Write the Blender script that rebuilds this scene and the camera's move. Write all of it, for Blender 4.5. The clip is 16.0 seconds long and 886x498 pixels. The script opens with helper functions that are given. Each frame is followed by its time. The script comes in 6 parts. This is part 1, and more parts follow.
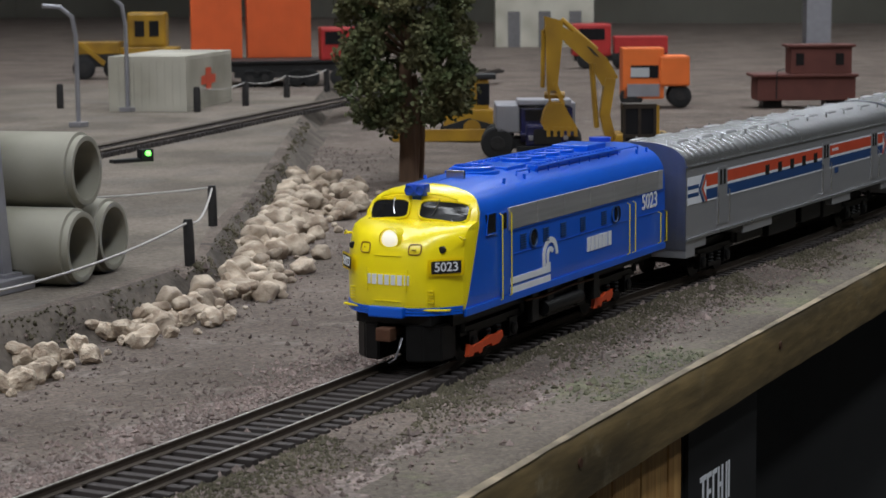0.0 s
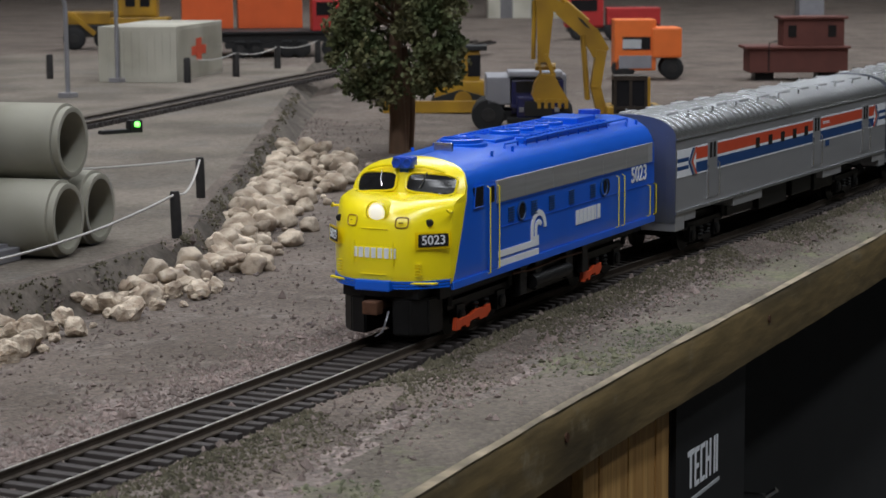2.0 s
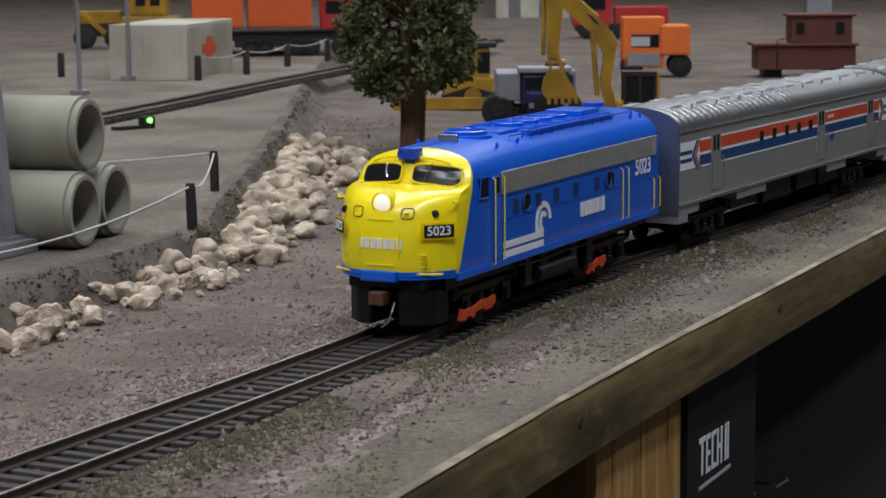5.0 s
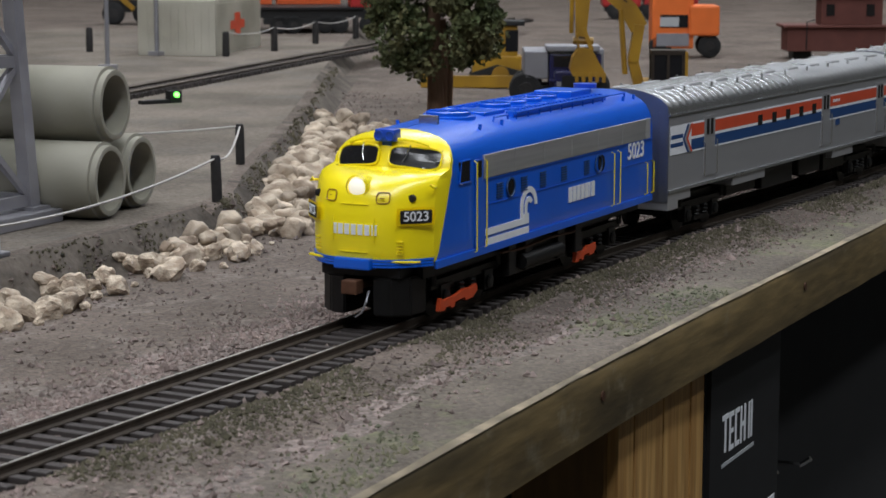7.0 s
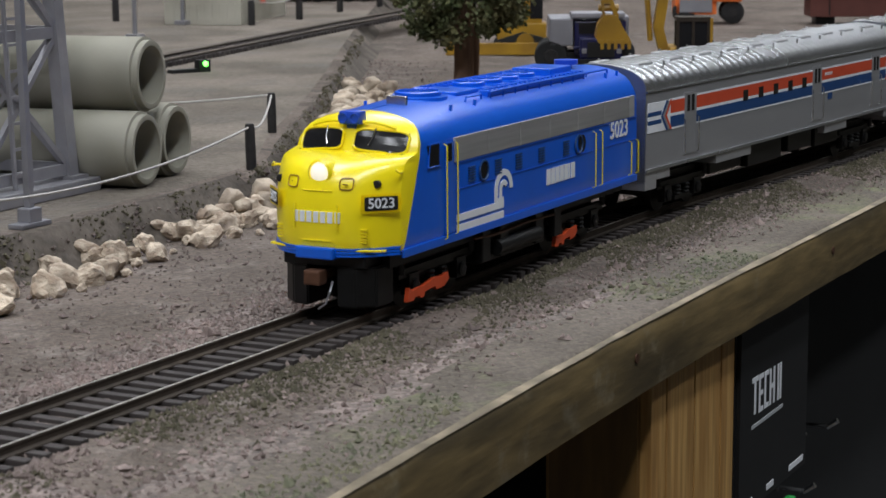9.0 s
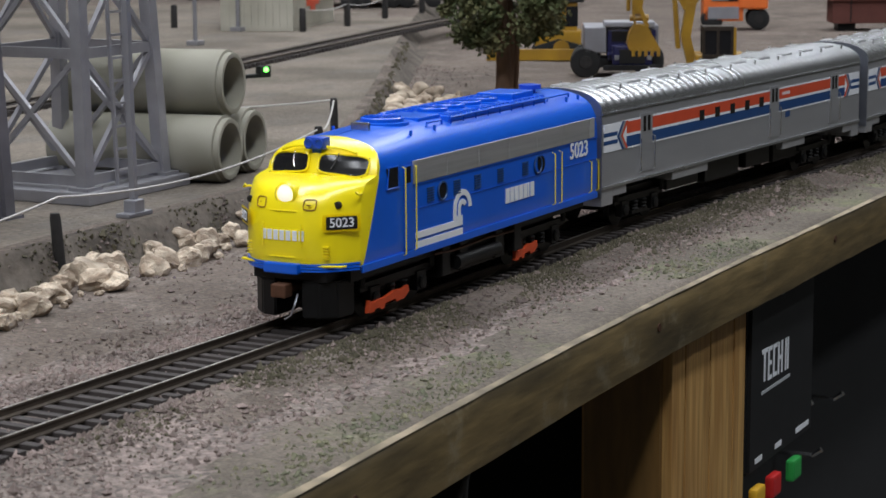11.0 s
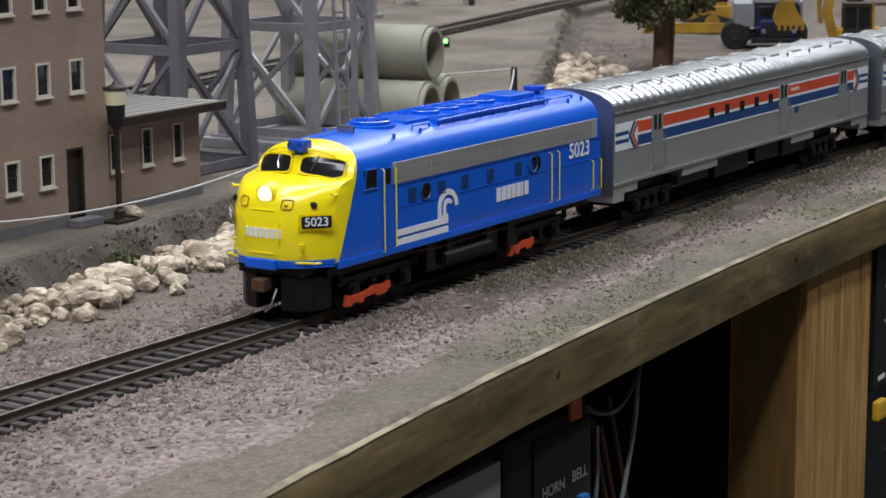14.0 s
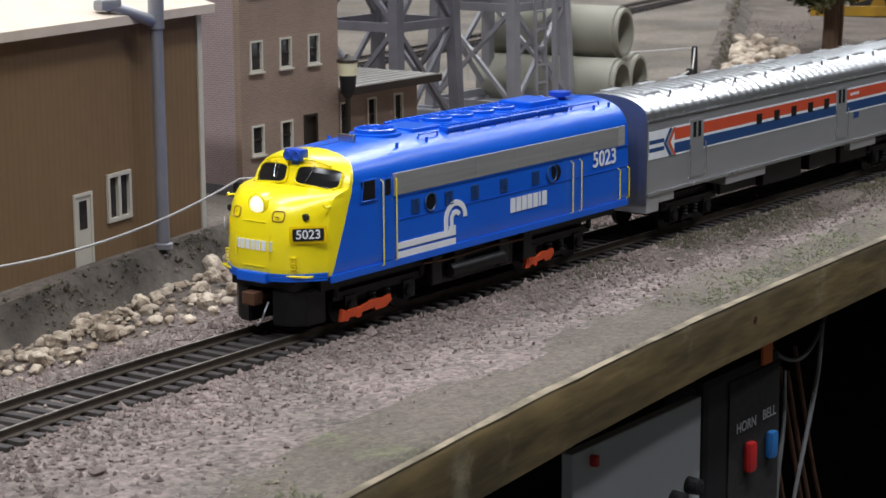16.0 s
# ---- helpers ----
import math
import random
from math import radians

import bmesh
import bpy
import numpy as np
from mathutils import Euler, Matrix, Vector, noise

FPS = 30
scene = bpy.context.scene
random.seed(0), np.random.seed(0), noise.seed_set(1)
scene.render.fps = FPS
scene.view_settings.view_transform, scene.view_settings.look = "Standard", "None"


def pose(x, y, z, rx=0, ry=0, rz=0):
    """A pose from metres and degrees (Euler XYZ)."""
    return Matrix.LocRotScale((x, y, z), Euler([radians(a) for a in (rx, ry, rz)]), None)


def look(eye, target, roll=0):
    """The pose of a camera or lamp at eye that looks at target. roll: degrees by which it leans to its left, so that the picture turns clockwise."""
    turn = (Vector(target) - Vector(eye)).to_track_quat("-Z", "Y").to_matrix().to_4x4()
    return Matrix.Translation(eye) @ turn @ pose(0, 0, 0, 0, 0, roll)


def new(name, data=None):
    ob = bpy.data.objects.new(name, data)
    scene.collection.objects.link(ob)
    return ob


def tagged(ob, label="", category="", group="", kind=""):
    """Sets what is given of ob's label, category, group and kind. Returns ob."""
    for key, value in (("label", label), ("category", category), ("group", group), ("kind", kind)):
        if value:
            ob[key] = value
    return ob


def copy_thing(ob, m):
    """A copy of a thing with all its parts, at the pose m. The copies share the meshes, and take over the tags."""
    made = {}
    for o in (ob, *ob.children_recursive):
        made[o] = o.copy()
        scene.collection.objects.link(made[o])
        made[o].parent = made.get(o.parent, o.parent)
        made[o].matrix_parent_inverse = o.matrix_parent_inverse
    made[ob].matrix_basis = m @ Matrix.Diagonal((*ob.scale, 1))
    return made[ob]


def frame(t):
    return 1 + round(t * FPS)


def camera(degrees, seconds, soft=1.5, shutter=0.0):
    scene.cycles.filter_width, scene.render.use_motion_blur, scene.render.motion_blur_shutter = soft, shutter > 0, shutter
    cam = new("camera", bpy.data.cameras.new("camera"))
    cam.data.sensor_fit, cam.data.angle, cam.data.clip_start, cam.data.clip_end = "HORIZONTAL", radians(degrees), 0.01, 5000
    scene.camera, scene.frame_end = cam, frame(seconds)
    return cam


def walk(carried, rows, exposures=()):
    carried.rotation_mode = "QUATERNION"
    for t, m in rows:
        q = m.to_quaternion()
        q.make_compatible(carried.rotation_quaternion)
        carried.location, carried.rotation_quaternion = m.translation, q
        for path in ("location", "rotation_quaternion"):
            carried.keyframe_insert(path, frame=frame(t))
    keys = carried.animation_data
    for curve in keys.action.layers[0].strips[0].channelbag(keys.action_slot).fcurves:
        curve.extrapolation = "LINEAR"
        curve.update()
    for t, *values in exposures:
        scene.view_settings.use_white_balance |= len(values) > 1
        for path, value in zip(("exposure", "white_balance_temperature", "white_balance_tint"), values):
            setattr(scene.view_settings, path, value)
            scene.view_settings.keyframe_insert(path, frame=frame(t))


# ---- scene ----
# Units: lengths below are in centimetres and become metres in mesh_of() and at().
C = 0.01
cam = camera(24.607, 16.0, soft=1.55)
# focused on the train, with the yard behind a little soft
cam.data.dof.use_dof, cam.data.dof.focus_distance, cam.data.dof.aperture_fstop = True, 0.66, 80

# time, eye (m), yaw, pitch, roll (degrees)
PATH = [
    (0.0, -0.1251, -0.2603, 0.1098, -64.828, -7.635, -0.493),
    (0.5, -0.1245, -0.2596, 0.1088, -64.817, -8.076, -0.639),
    (1.0, -0.1236, -0.2598, 0.1084, -64.915, -8.260, -0.749),
    (1.5, -0.1214, -0.2595, 0.1089, -65.024, -8.414, -0.618),
    (2.0, -0.1213, -0.2604, 0.1099, -65.023, -8.452, -0.345),
    (2.5, -0.1235, -0.2602, 0.1098, -64.961, -8.487, -0.317),
    (3.0, -0.1247, -0.2603, 0.1088, -64.985, -8.483, -0.386),
    (3.5, -0.1267, -0.2619, 0.1069, -64.829, -8.337, -0.600),
    (6.0, -0.1290, -0.2608, 0.1074, -64.599, -8.504, -0.176),
    (6.5, -0.1281, -0.2599, 0.1053, -64.201, -8.504, 0.062),
    (7.0, -0.1273, -0.2619, 0.1045, -64.042, -8.926, 0.027),
    (7.5, -0.1279, -0.2600, 0.1059, -63.932, -9.398, 0.007),
    (8.0, -0.1285, -0.2601, 0.1058, -63.775, -9.619, -0.017),
    (8.5, -0.1297, -0.2601, 0.1051, -63.616, -9.788, -0.235),
    (11.0, -0.2240, -0.2990, 0.1175, -62.518, -9.862, -0.381),
    (11.5, -0.2476, -0.3100, 0.1211, -61.961, -9.949, -0.510),
    (12.0, -0.2729, -0.3203, 0.1237, -61.514, -10.035, -0.574),
    (12.5, -0.3002, -0.3263, 0.1269, -60.609, -10.218, -0.629),
    (13.0, -0.3208, -0.3364, 0.1285, -59.672, -10.335, -0.570),
    (13.5, -0.3364, -0.3434, 0.1290, -58.984, -10.476, -0.504),
    (14.0, -0.3524, -0.3521, 0.1309, -58.438, -10.692, -0.464),
    (14.5, -0.3676, -0.3578, 0.1311, -58.048, -10.869, -0.564),
    (15.0, -0.3871, -0.3636, 0.1339, -56.748, -10.934, -0.592),
    (15.5, -0.4074, -0.3681, 0.1351, -55.428, -10.928, -0.559),
    (16.0, -0.4263, -0.3725, 0.1363, -54.305, -11.195, -0.322),
]
RUN = [(0.0, 37.47), (3.5, 37.50), (6.0, 35.68), (6.5, 34.83), (7.0, 34.01), (7.5, 33.17), (8.0, 32.34), (8.5, 31.22), (11.0, 24.23), (11.5, 22.27), (12.0, 20.14), (12.5, 17.76), (13.0, 15.73), (13.5, 13.64), (14.0, 11.56), (14.5, 9.35), (15.0, 6.61), (15.5, 3.40), (16.0, -0.00)]

def eye_pose(x, y, z, yaw, pitch, roll):
    ya, pi = radians(yaw), radians(pitch)
    way = Vector((-math.sin(ya) * math.cos(pi), math.cos(ya) * math.cos(pi), math.sin(pi)))
    eye = Vector((x, y, z))
    return look(eye, eye + way, roll)


walk(cam, [(r[0], eye_pose(*r[1:])) for r in PATH], [(0, -0.17), (3.5, -0.15), (8.5, 0.0), (12.5, 0.2), (16, 0.32)])

# ---- light: a hobby room under ceiling fluorescents ----
world = bpy.data.worlds.new("room_air")
scene.world = world
world.use_nodes = True
world.node_tree.nodes["Background"].inputs[0].default_value = (0.9, 0.95, 1.0, 1)
world.node_tree.nodes["Background"].inputs[1].default_value = 0.05
scene.view_settings.exposure = 0.0


def tube_lamp(x, y, w, l, power, rz=0):
    lamp = bpy.data.lights.new("ceiling_fluorescent", "AREA")
    lamp.shape, lamp.size, lamp.size_y, lamp.energy = "RECTANGLE", w, l, power
    lamp.color = (0.905, 0.945, 1.0)
    ob = new("ceiling_fluorescent", lamp)
    ob.matrix_world = pose(x, y, 1.72, 0, 0, rz)
    return ob


for x, y, w, l, power in ((0.1, 0.75, 1.5, 0.16, 19), (1.9, 0.4, 0.16, 1.5, 17), (-0.3, -0.7, 1.5, 0.16, 23), (-1.3, 0.0, 0.16, 1.5, 33), (3.3, 1.5, 0.16, 1.2, 2), (2.8, -0.15, 0.2, 1.6, 15), (1.6, -1.2, 1.5, 0.16, 17)):
    tube_lamp(x, y, w, l, power * 0.84)
# added fill, no real fixtures: they brighten the ceiling for sheen on the roofs
for x, y in ((1.0, 0.5), (2.6, 0.7)):
    up = tube_lamp(x, y, 1.3, 0.3, 16)
    up.name = "fluorescent_uplight"
    up.matrix_world = pose(x, y, 1.5, 180, 0, 0)


# ---- helpers ----
def at(x, y, z, rz=0):
    return pose(x * C, y * C, z * C, 0, 0, rz)


def mesh_of(name, bm, mat, smooth=None):
    for v in bm.verts:
        v.co *= C
    bmesh.ops.recalc_face_normals(bm, faces=bm.faces)
    me = bpy.data.meshes.new(name)
    if smooth is not None:
        for f in bm.faces:
            f.smooth = True
        for e in bm.edges:
            if len(e.link_faces) == 2 and e.calc_face_angle(0) > radians(smooth):
                e.smooth = False
    bm.to_mesh(me)
    bm.free()
    me.materials.append(mat)
    return me


def part(name, bm, mat, parent=None, label="", smooth=None):
    ob = new(name, mesh_of(name, bm, mat, smooth))
    ob.parent = parent
    if label:
        ob["label"] = label
    return ob


def thing(name, m, label, category, group="", kind=""):
    ob = new(name)
    ob.empty_display_size = 0.02
    ob.matrix_world = m
    return tagged(ob, label, category, group, kind)


def B(*boxes, bevel=0.0):
    """A bmesh of boxes (x0, x1, y0, y1, z0, z1)."""
    bm = bmesh.new()
    for b in boxes:
        box(bm, *b)
    if bevel:
        bmesh.ops.bevel(bm, geom=list(bm.edges), offset=bevel, segments=2, affect="EDGES", profile=0.6)
    return bm


def box(bm, x0, x1, y0, y1, z0, z1):
    v = [bm.verts.new((x, y, z)) for z in (z0, z1) for x, y in ((x0, y0), (x1, y0), (x1, y1), (x0, y1))]
    for f in ((3, 2, 1, 0), (4, 5, 6, 7), (0, 1, 5, 4), (1, 2, 6, 5), (2, 3, 7, 6), (3, 0, 4, 7)):
        bm.faces.new([v[i] for i in f])


def prism(bm, outline, d, axis="y", at0=0.0):
    """An outline in the plane across axis, pushed d along it."""
    def p(a, b, c):
        return {"y": (a, c, b), "x": (c, a, b), "z": (a, b, c)}[axis]
    lo = [bm.verts.new(p(a, b, at0)) for a, b in outline]
    hi = [bm.verts.new(p(a, b, at0 + d)) for a, b in outline]
    n = len(lo)
    bm.faces.new(lo[::-1]), bm.faces.new(hi)
    for i in range(n):
        bm.faces.new((lo[i], lo[(i + 1) % n], hi[(i + 1) % n], hi[i]))


def rod(bm, p0, p1, r0, r1=None, seg=10, cap=True):
    p0, p1 = Vector(p0), Vector(p1)
    r1 = r0 if r1 is None else r1
    w = (p1 - p0).normalized()
    u = w.orthogonal().normalized()
    v = w.cross(u)
    rings = []
    for p, r in ((p0, r0), (p1, r1)):
        rings.append([bm.verts.new(p + (u * math.cos(a) + v * math.sin(a)) * r) for a in (2 * math.pi * i / seg for i in range(seg))])
    for i in range(seg):
        bm.faces.new((rings[0][i], rings[0][(i + 1) % seg], rings[1][(i + 1) % seg], rings[1][i]))
    if cap:
        bm.faces.new(rings[0][::-1]), bm.faces.new(rings[1])


def beam(bm, p0, p1, w, h=None):
    """A square bar between two points."""
    h = h or w
    p0, p1 = Vector(p0), Vector(p1)
    a = (p1 - p0).normalized()
    up = Vector((0, 0, 1)) if abs(a.z) < 0.95 else Vector((0, 1, 0))
    s = a.cross(up).normalized() * w / 2
    t = s.cross(a).normalized() * h / 2
    v = [bm.verts.new(p + x) for p in (p0, p1) for x in (-s - t, s - t, s + t, -s + t)]
    for f in ((3, 2, 1, 0), (4, 5, 6, 7), (0, 1, 5, 4), (1, 2, 6, 5), (2, 3, 7, 6), (3, 0, 4, 7)):
        bm.faces.new([v[i] for i in f])


def wire(bm, pts, r, seg=6):
    """A bent round wire through points."""
    pts = [Vector(p) for p in pts]
    rings = []
    for i, p in enumerate(pts):
        w = (pts[min(i + 1, len(pts) - 1)] - pts[max(i - 1, 0)]).normalized()
        u = w.cross(Vector((0.13, 0.27, 0.95))).normalized()
        v = w.cross(u)
        rings.append([bm.verts.new(p + (u * math.cos(a) + v * math.sin(a)) * r) for a in (2 * math.pi * k / seg for k in range(seg))])
    for a, b in zip(rings, rings[1:]):
        for i in range(seg):
            bm.faces.new((a[i], a[(i + 1) % seg], b[(i + 1) % seg], b[i]))
    bm.faces.new(rings[0][::-1]), bm.faces.new(rings[-1])


def lathe(bm, prof, centre, seg=24, axis="z"):
    """A turned shape: prof of (radius, height)."""
    rings = []
    for r, h in prof:
        ring = []
        for i in range(seg):
            a = 2 * math.pi * i / seg
            c, s = r * math.cos(a), r * math.sin(a)
            p = {"z": (c, s, h), "x": (h, c, s), "y": (c, h, s)}[axis]
            ring.append(bm.verts.new(Vector(p) + Vector(centre)))
        rings.append(ring)
    for a, b in zip(rings, rings[1:]):
        for i in range(seg):
            bm.faces.new((a[i], a[(i + 1) % seg], b[(i + 1) % seg], b[i]))
    bm.faces.new(rings[0][::-1]), bm.faces.new(rings[-1])


def sheet(bm, rows):
    """A grid of faces through rows of points."""
    vs = [[bm.verts.new(p) for p in r] for r in rows]
    for a, b in zip(vs, vs[1:]):
        for i in range(len(a) - 1):
            bm.faces.new((a[i], a[i + 1], b[i + 1], b[i]))


def letters(text, size, mat, parent, m, label=""):
    cu = bpy.data.curves.new("marking", "FONT")
    cu.body, cu.size, cu.extrude, cu.align_x, cu.align_y = text, size * C, 0.008 * C, "CENTER", "CENTER"
    cu.offset = 0.012 * size * C
    tmp = bpy.data.objects.new("marking", cu)
    me = bpy.data.meshes.new_from_object(tmp)
    bpy.data.objects.remove(tmp)
    me.materials.clear()
    me.materials.append(mat)
    ob = new("marking", me)
    ob.parent = parent
    ob.matrix_basis = m
    if label:
        ob["label"] = label
    return ob


def smooth_curve(knots):
    """A smooth y(x) through knots."""
    xs, ys = np.array(knots, float).T
    m = np.gradient(ys, xs)

    def f(x):
        i = int(np.clip(np.searchsorted(xs, x) - 1, 0, len(xs) - 2))
        h = xs[i + 1] - xs[i]
        u = (x - xs[i]) / h
        if u < 0 or u > 1:
            k = 0 if u < 0 else -1
            return float(ys[k] + m[k] * (x - xs[k]))
        return float((2 * u**3 - 3 * u**2 + 1) * ys[i] + (u**3 - 2 * u**2 + u) * h * m[i] + (3 * u**2 - 2 * u**3) * ys[i + 1] + (u**3 - u**2) * h * m[i + 1])
    return f


track_y = smooth_curve([(-60, -11), (-40, -6.2), (-25, -2.7), (-15, -0.97), (-10, -0.36), (-5, -0.08), (0, 0), (5, -0.05), (10, -0.16), (15, -0.31), (20, -0.46), (30, -0.72),
                        (40, -0.85), (45, -0.93), (50, -1.1), (55, -1.5), (62, -2.2), (70, -2.8), (80, -3.3), (100, -3.8), (140, -4.2)])
board_y = smooth_curve([(-60, -20), (-40, -15.5), (-20, -12), (-8, -10.2), (0, -9.3), (8, -8.6), (20, -8.0), (35, -7.6), (50, -7.7), (66, -7.9), (120, -7.6), (400, -7)])
bank_y = smooth_curve([(-60, -1), (-30, 2.5), (-15, 4.2), (-4.4, 5.9), (-1.2, 6.8), (4, 8.0), (7.4, 8.8), (13, 9.5), (21, 10.4), (29, 11.2), (36, 11.5), (45, 11.9), (50, 12.7), (58, 16.6),
                       (77, 25.5), (114, 43.8), (160, 66), (400, 180)])
PLATEAU, LOW = 0.7, -0.5


def ground_z(x, y):
    """The lie of the land: the roadbed, the low strip and the raised yard behind the bank."""
    n = noise.noise((x * 0.16, y * 0.16, 0.3)) * 0.12 + noise.noise((x * 0.6, y * 0.6, 2.0)) * 0.05
    wob = noise.noise((x * 0.35, 5.1, 0)) * 0.5
    b = np.clip((y - bank_y(x) - wob + 0.35) / 0.7, 0, 1)
    b = b * b * (3 - 2 * b)
    if x > 95:
        b *= 0 if y < bank_y(x) else 1
    d = abs(y - track_y(x))
    bed = np.clip((3.8 - d) / 1.7, 0, 1) * 0.20 - np.clip((1.75 - d) / 0.4, 0, 1) * 0.07
    return float((LOW + n) * (1 - b) + (PLATEAU + n * 0.35) * b + bed * (1 - b))


# ---- materials ----
def material(name, colour, rough=0.6, metal=0.0, vary=0.15, scale=60.0, bump=0.0, bump_scale=None, second=None, mix_scale=8.0, edge=(0.4, 0.6), stretch=(1, 1, 1), emit=None, coat=0.0, island=0.0, spec=0.5):
    """Principled paint with variation at two scales; scale is in cycles a metre."""
    mat = bpy.data.materials.new(name)
    mat.use_nodes = True
    nt = mat.node_tree
    bsdf = nt.nodes["Principled BSDF"]
    n, link = nt.nodes.new, nt.links.new
    geo = n("ShaderNodeTexCoord")
    mp = n("ShaderNodeMapping")
    mp.inputs["Scale"].default_value = stretch
    link(geo.outputs["Object"], mp.inputs[0])
    fine = n("ShaderNodeTexNoise")
    fine.inputs["Scale"].default_value, fine.inputs["Detail"].default_value = scale, 6
    link(mp.outputs[0], fine.inputs["Vector"])
    broad = n("ShaderNodeTexNoise")
    broad.inputs["Scale"].default_value, broad.inputs["Detail"].default_value = mix_scale, 4
    link(mp.outputs[0], broad.inputs["Vector"])
    col = n("ShaderNodeMix")
    col.data_type = "RGBA"
    col.inputs[6].default_value = (*colour, 1)
    col.inputs[7].default_value = (*(second or [c * (1 - vary) for c in colour]), 1)
    step = n("ShaderNodeMapRange")
    step.inputs[1].default_value, step.inputs[2].default_value = edge
    link(broad.outputs[0], step.inputs[0])
    link(step.outputs[0], col.inputs[0])
    hue = n("ShaderNodeHueSaturation")
    val = n("ShaderNodeMapRange")
    val.inputs[1].default_value, val.inputs[2].default_value = 0.25, 0.75
    val.inputs[3].default_value, val.inputs[4].default_value = 1 - vary, 1 + vary
    link(fine.outputs[0], val.inputs[0])
    link(col.outputs[2], hue.inputs["Color"])
    if island:
        info = n("ShaderNodeNewGeometry")
        own = n("ShaderNodeObjectInfo")
        add = n("ShaderNodeMath")
        add.operation = "ADD"
        link(info.outputs["Random Per Island"], add.inputs[0]), link(own.outputs["Random"], add.inputs[1])
        wid = n("ShaderNodeMapRange")
        wid.inputs[2].default_value, wid.inputs[3].default_value, wid.inputs[4].default_value = 2.0, 1 - island, 1 + island
        link(add.outputs[0], wid.inputs[0])
        mul = n("ShaderNodeMath")
        mul.operation = "MULTIPLY"
        link(val.outputs[0], mul.inputs[0]), link(wid.outputs[0], mul.inputs[1])
        link(mul.outputs[0], hue.inputs["Value"])
    else:
        link(val.outputs[0], hue.inputs["Value"])
    link(hue.outputs[0], bsdf.inputs["Base Color"])
    rr = n("ShaderNodeMapRange")
    rr.inputs[3].default_value, rr.inputs[4].default_value = max(0.03, rough - 0.08), min(1, rough + 0.08)
    link(broad.outputs[0], rr.inputs[0])
    link(rr.outputs[0], bsdf.inputs["Roughness"])
    bsdf.inputs["Metallic"].default_value = metal
    bsdf.inputs["Specular IOR Level"].default_value = spec
    bsdf.inputs["Coat Weight"].default_value = coat
    bsdf.inputs["Coat Roughness"].default_value = 0.22
    if bump:
        b = n("ShaderNodeBump")
        b.inputs["Strength"].default_value, b.inputs["Distance"].default_value = min(1.0, bump), 0.001
        tex = fine
        if bump_scale:
            tex = n("ShaderNodeTexNoise")
            tex.inputs["Scale"].default_value, tex.inputs["Detail"].default_value = bump_scale, 8
            link(mp.outputs[0], tex.inputs["Vector"])
        link(tex.outputs[0], b.inputs["Height"])
        link(b.outputs[0], bsdf.inputs["Normal"])
    if emit:
        bsdf.inputs["Emission Color"].default_value, bsdf.inputs["Emission Strength"].default_value = (*emit[0], 1), emit[1]
    return mat


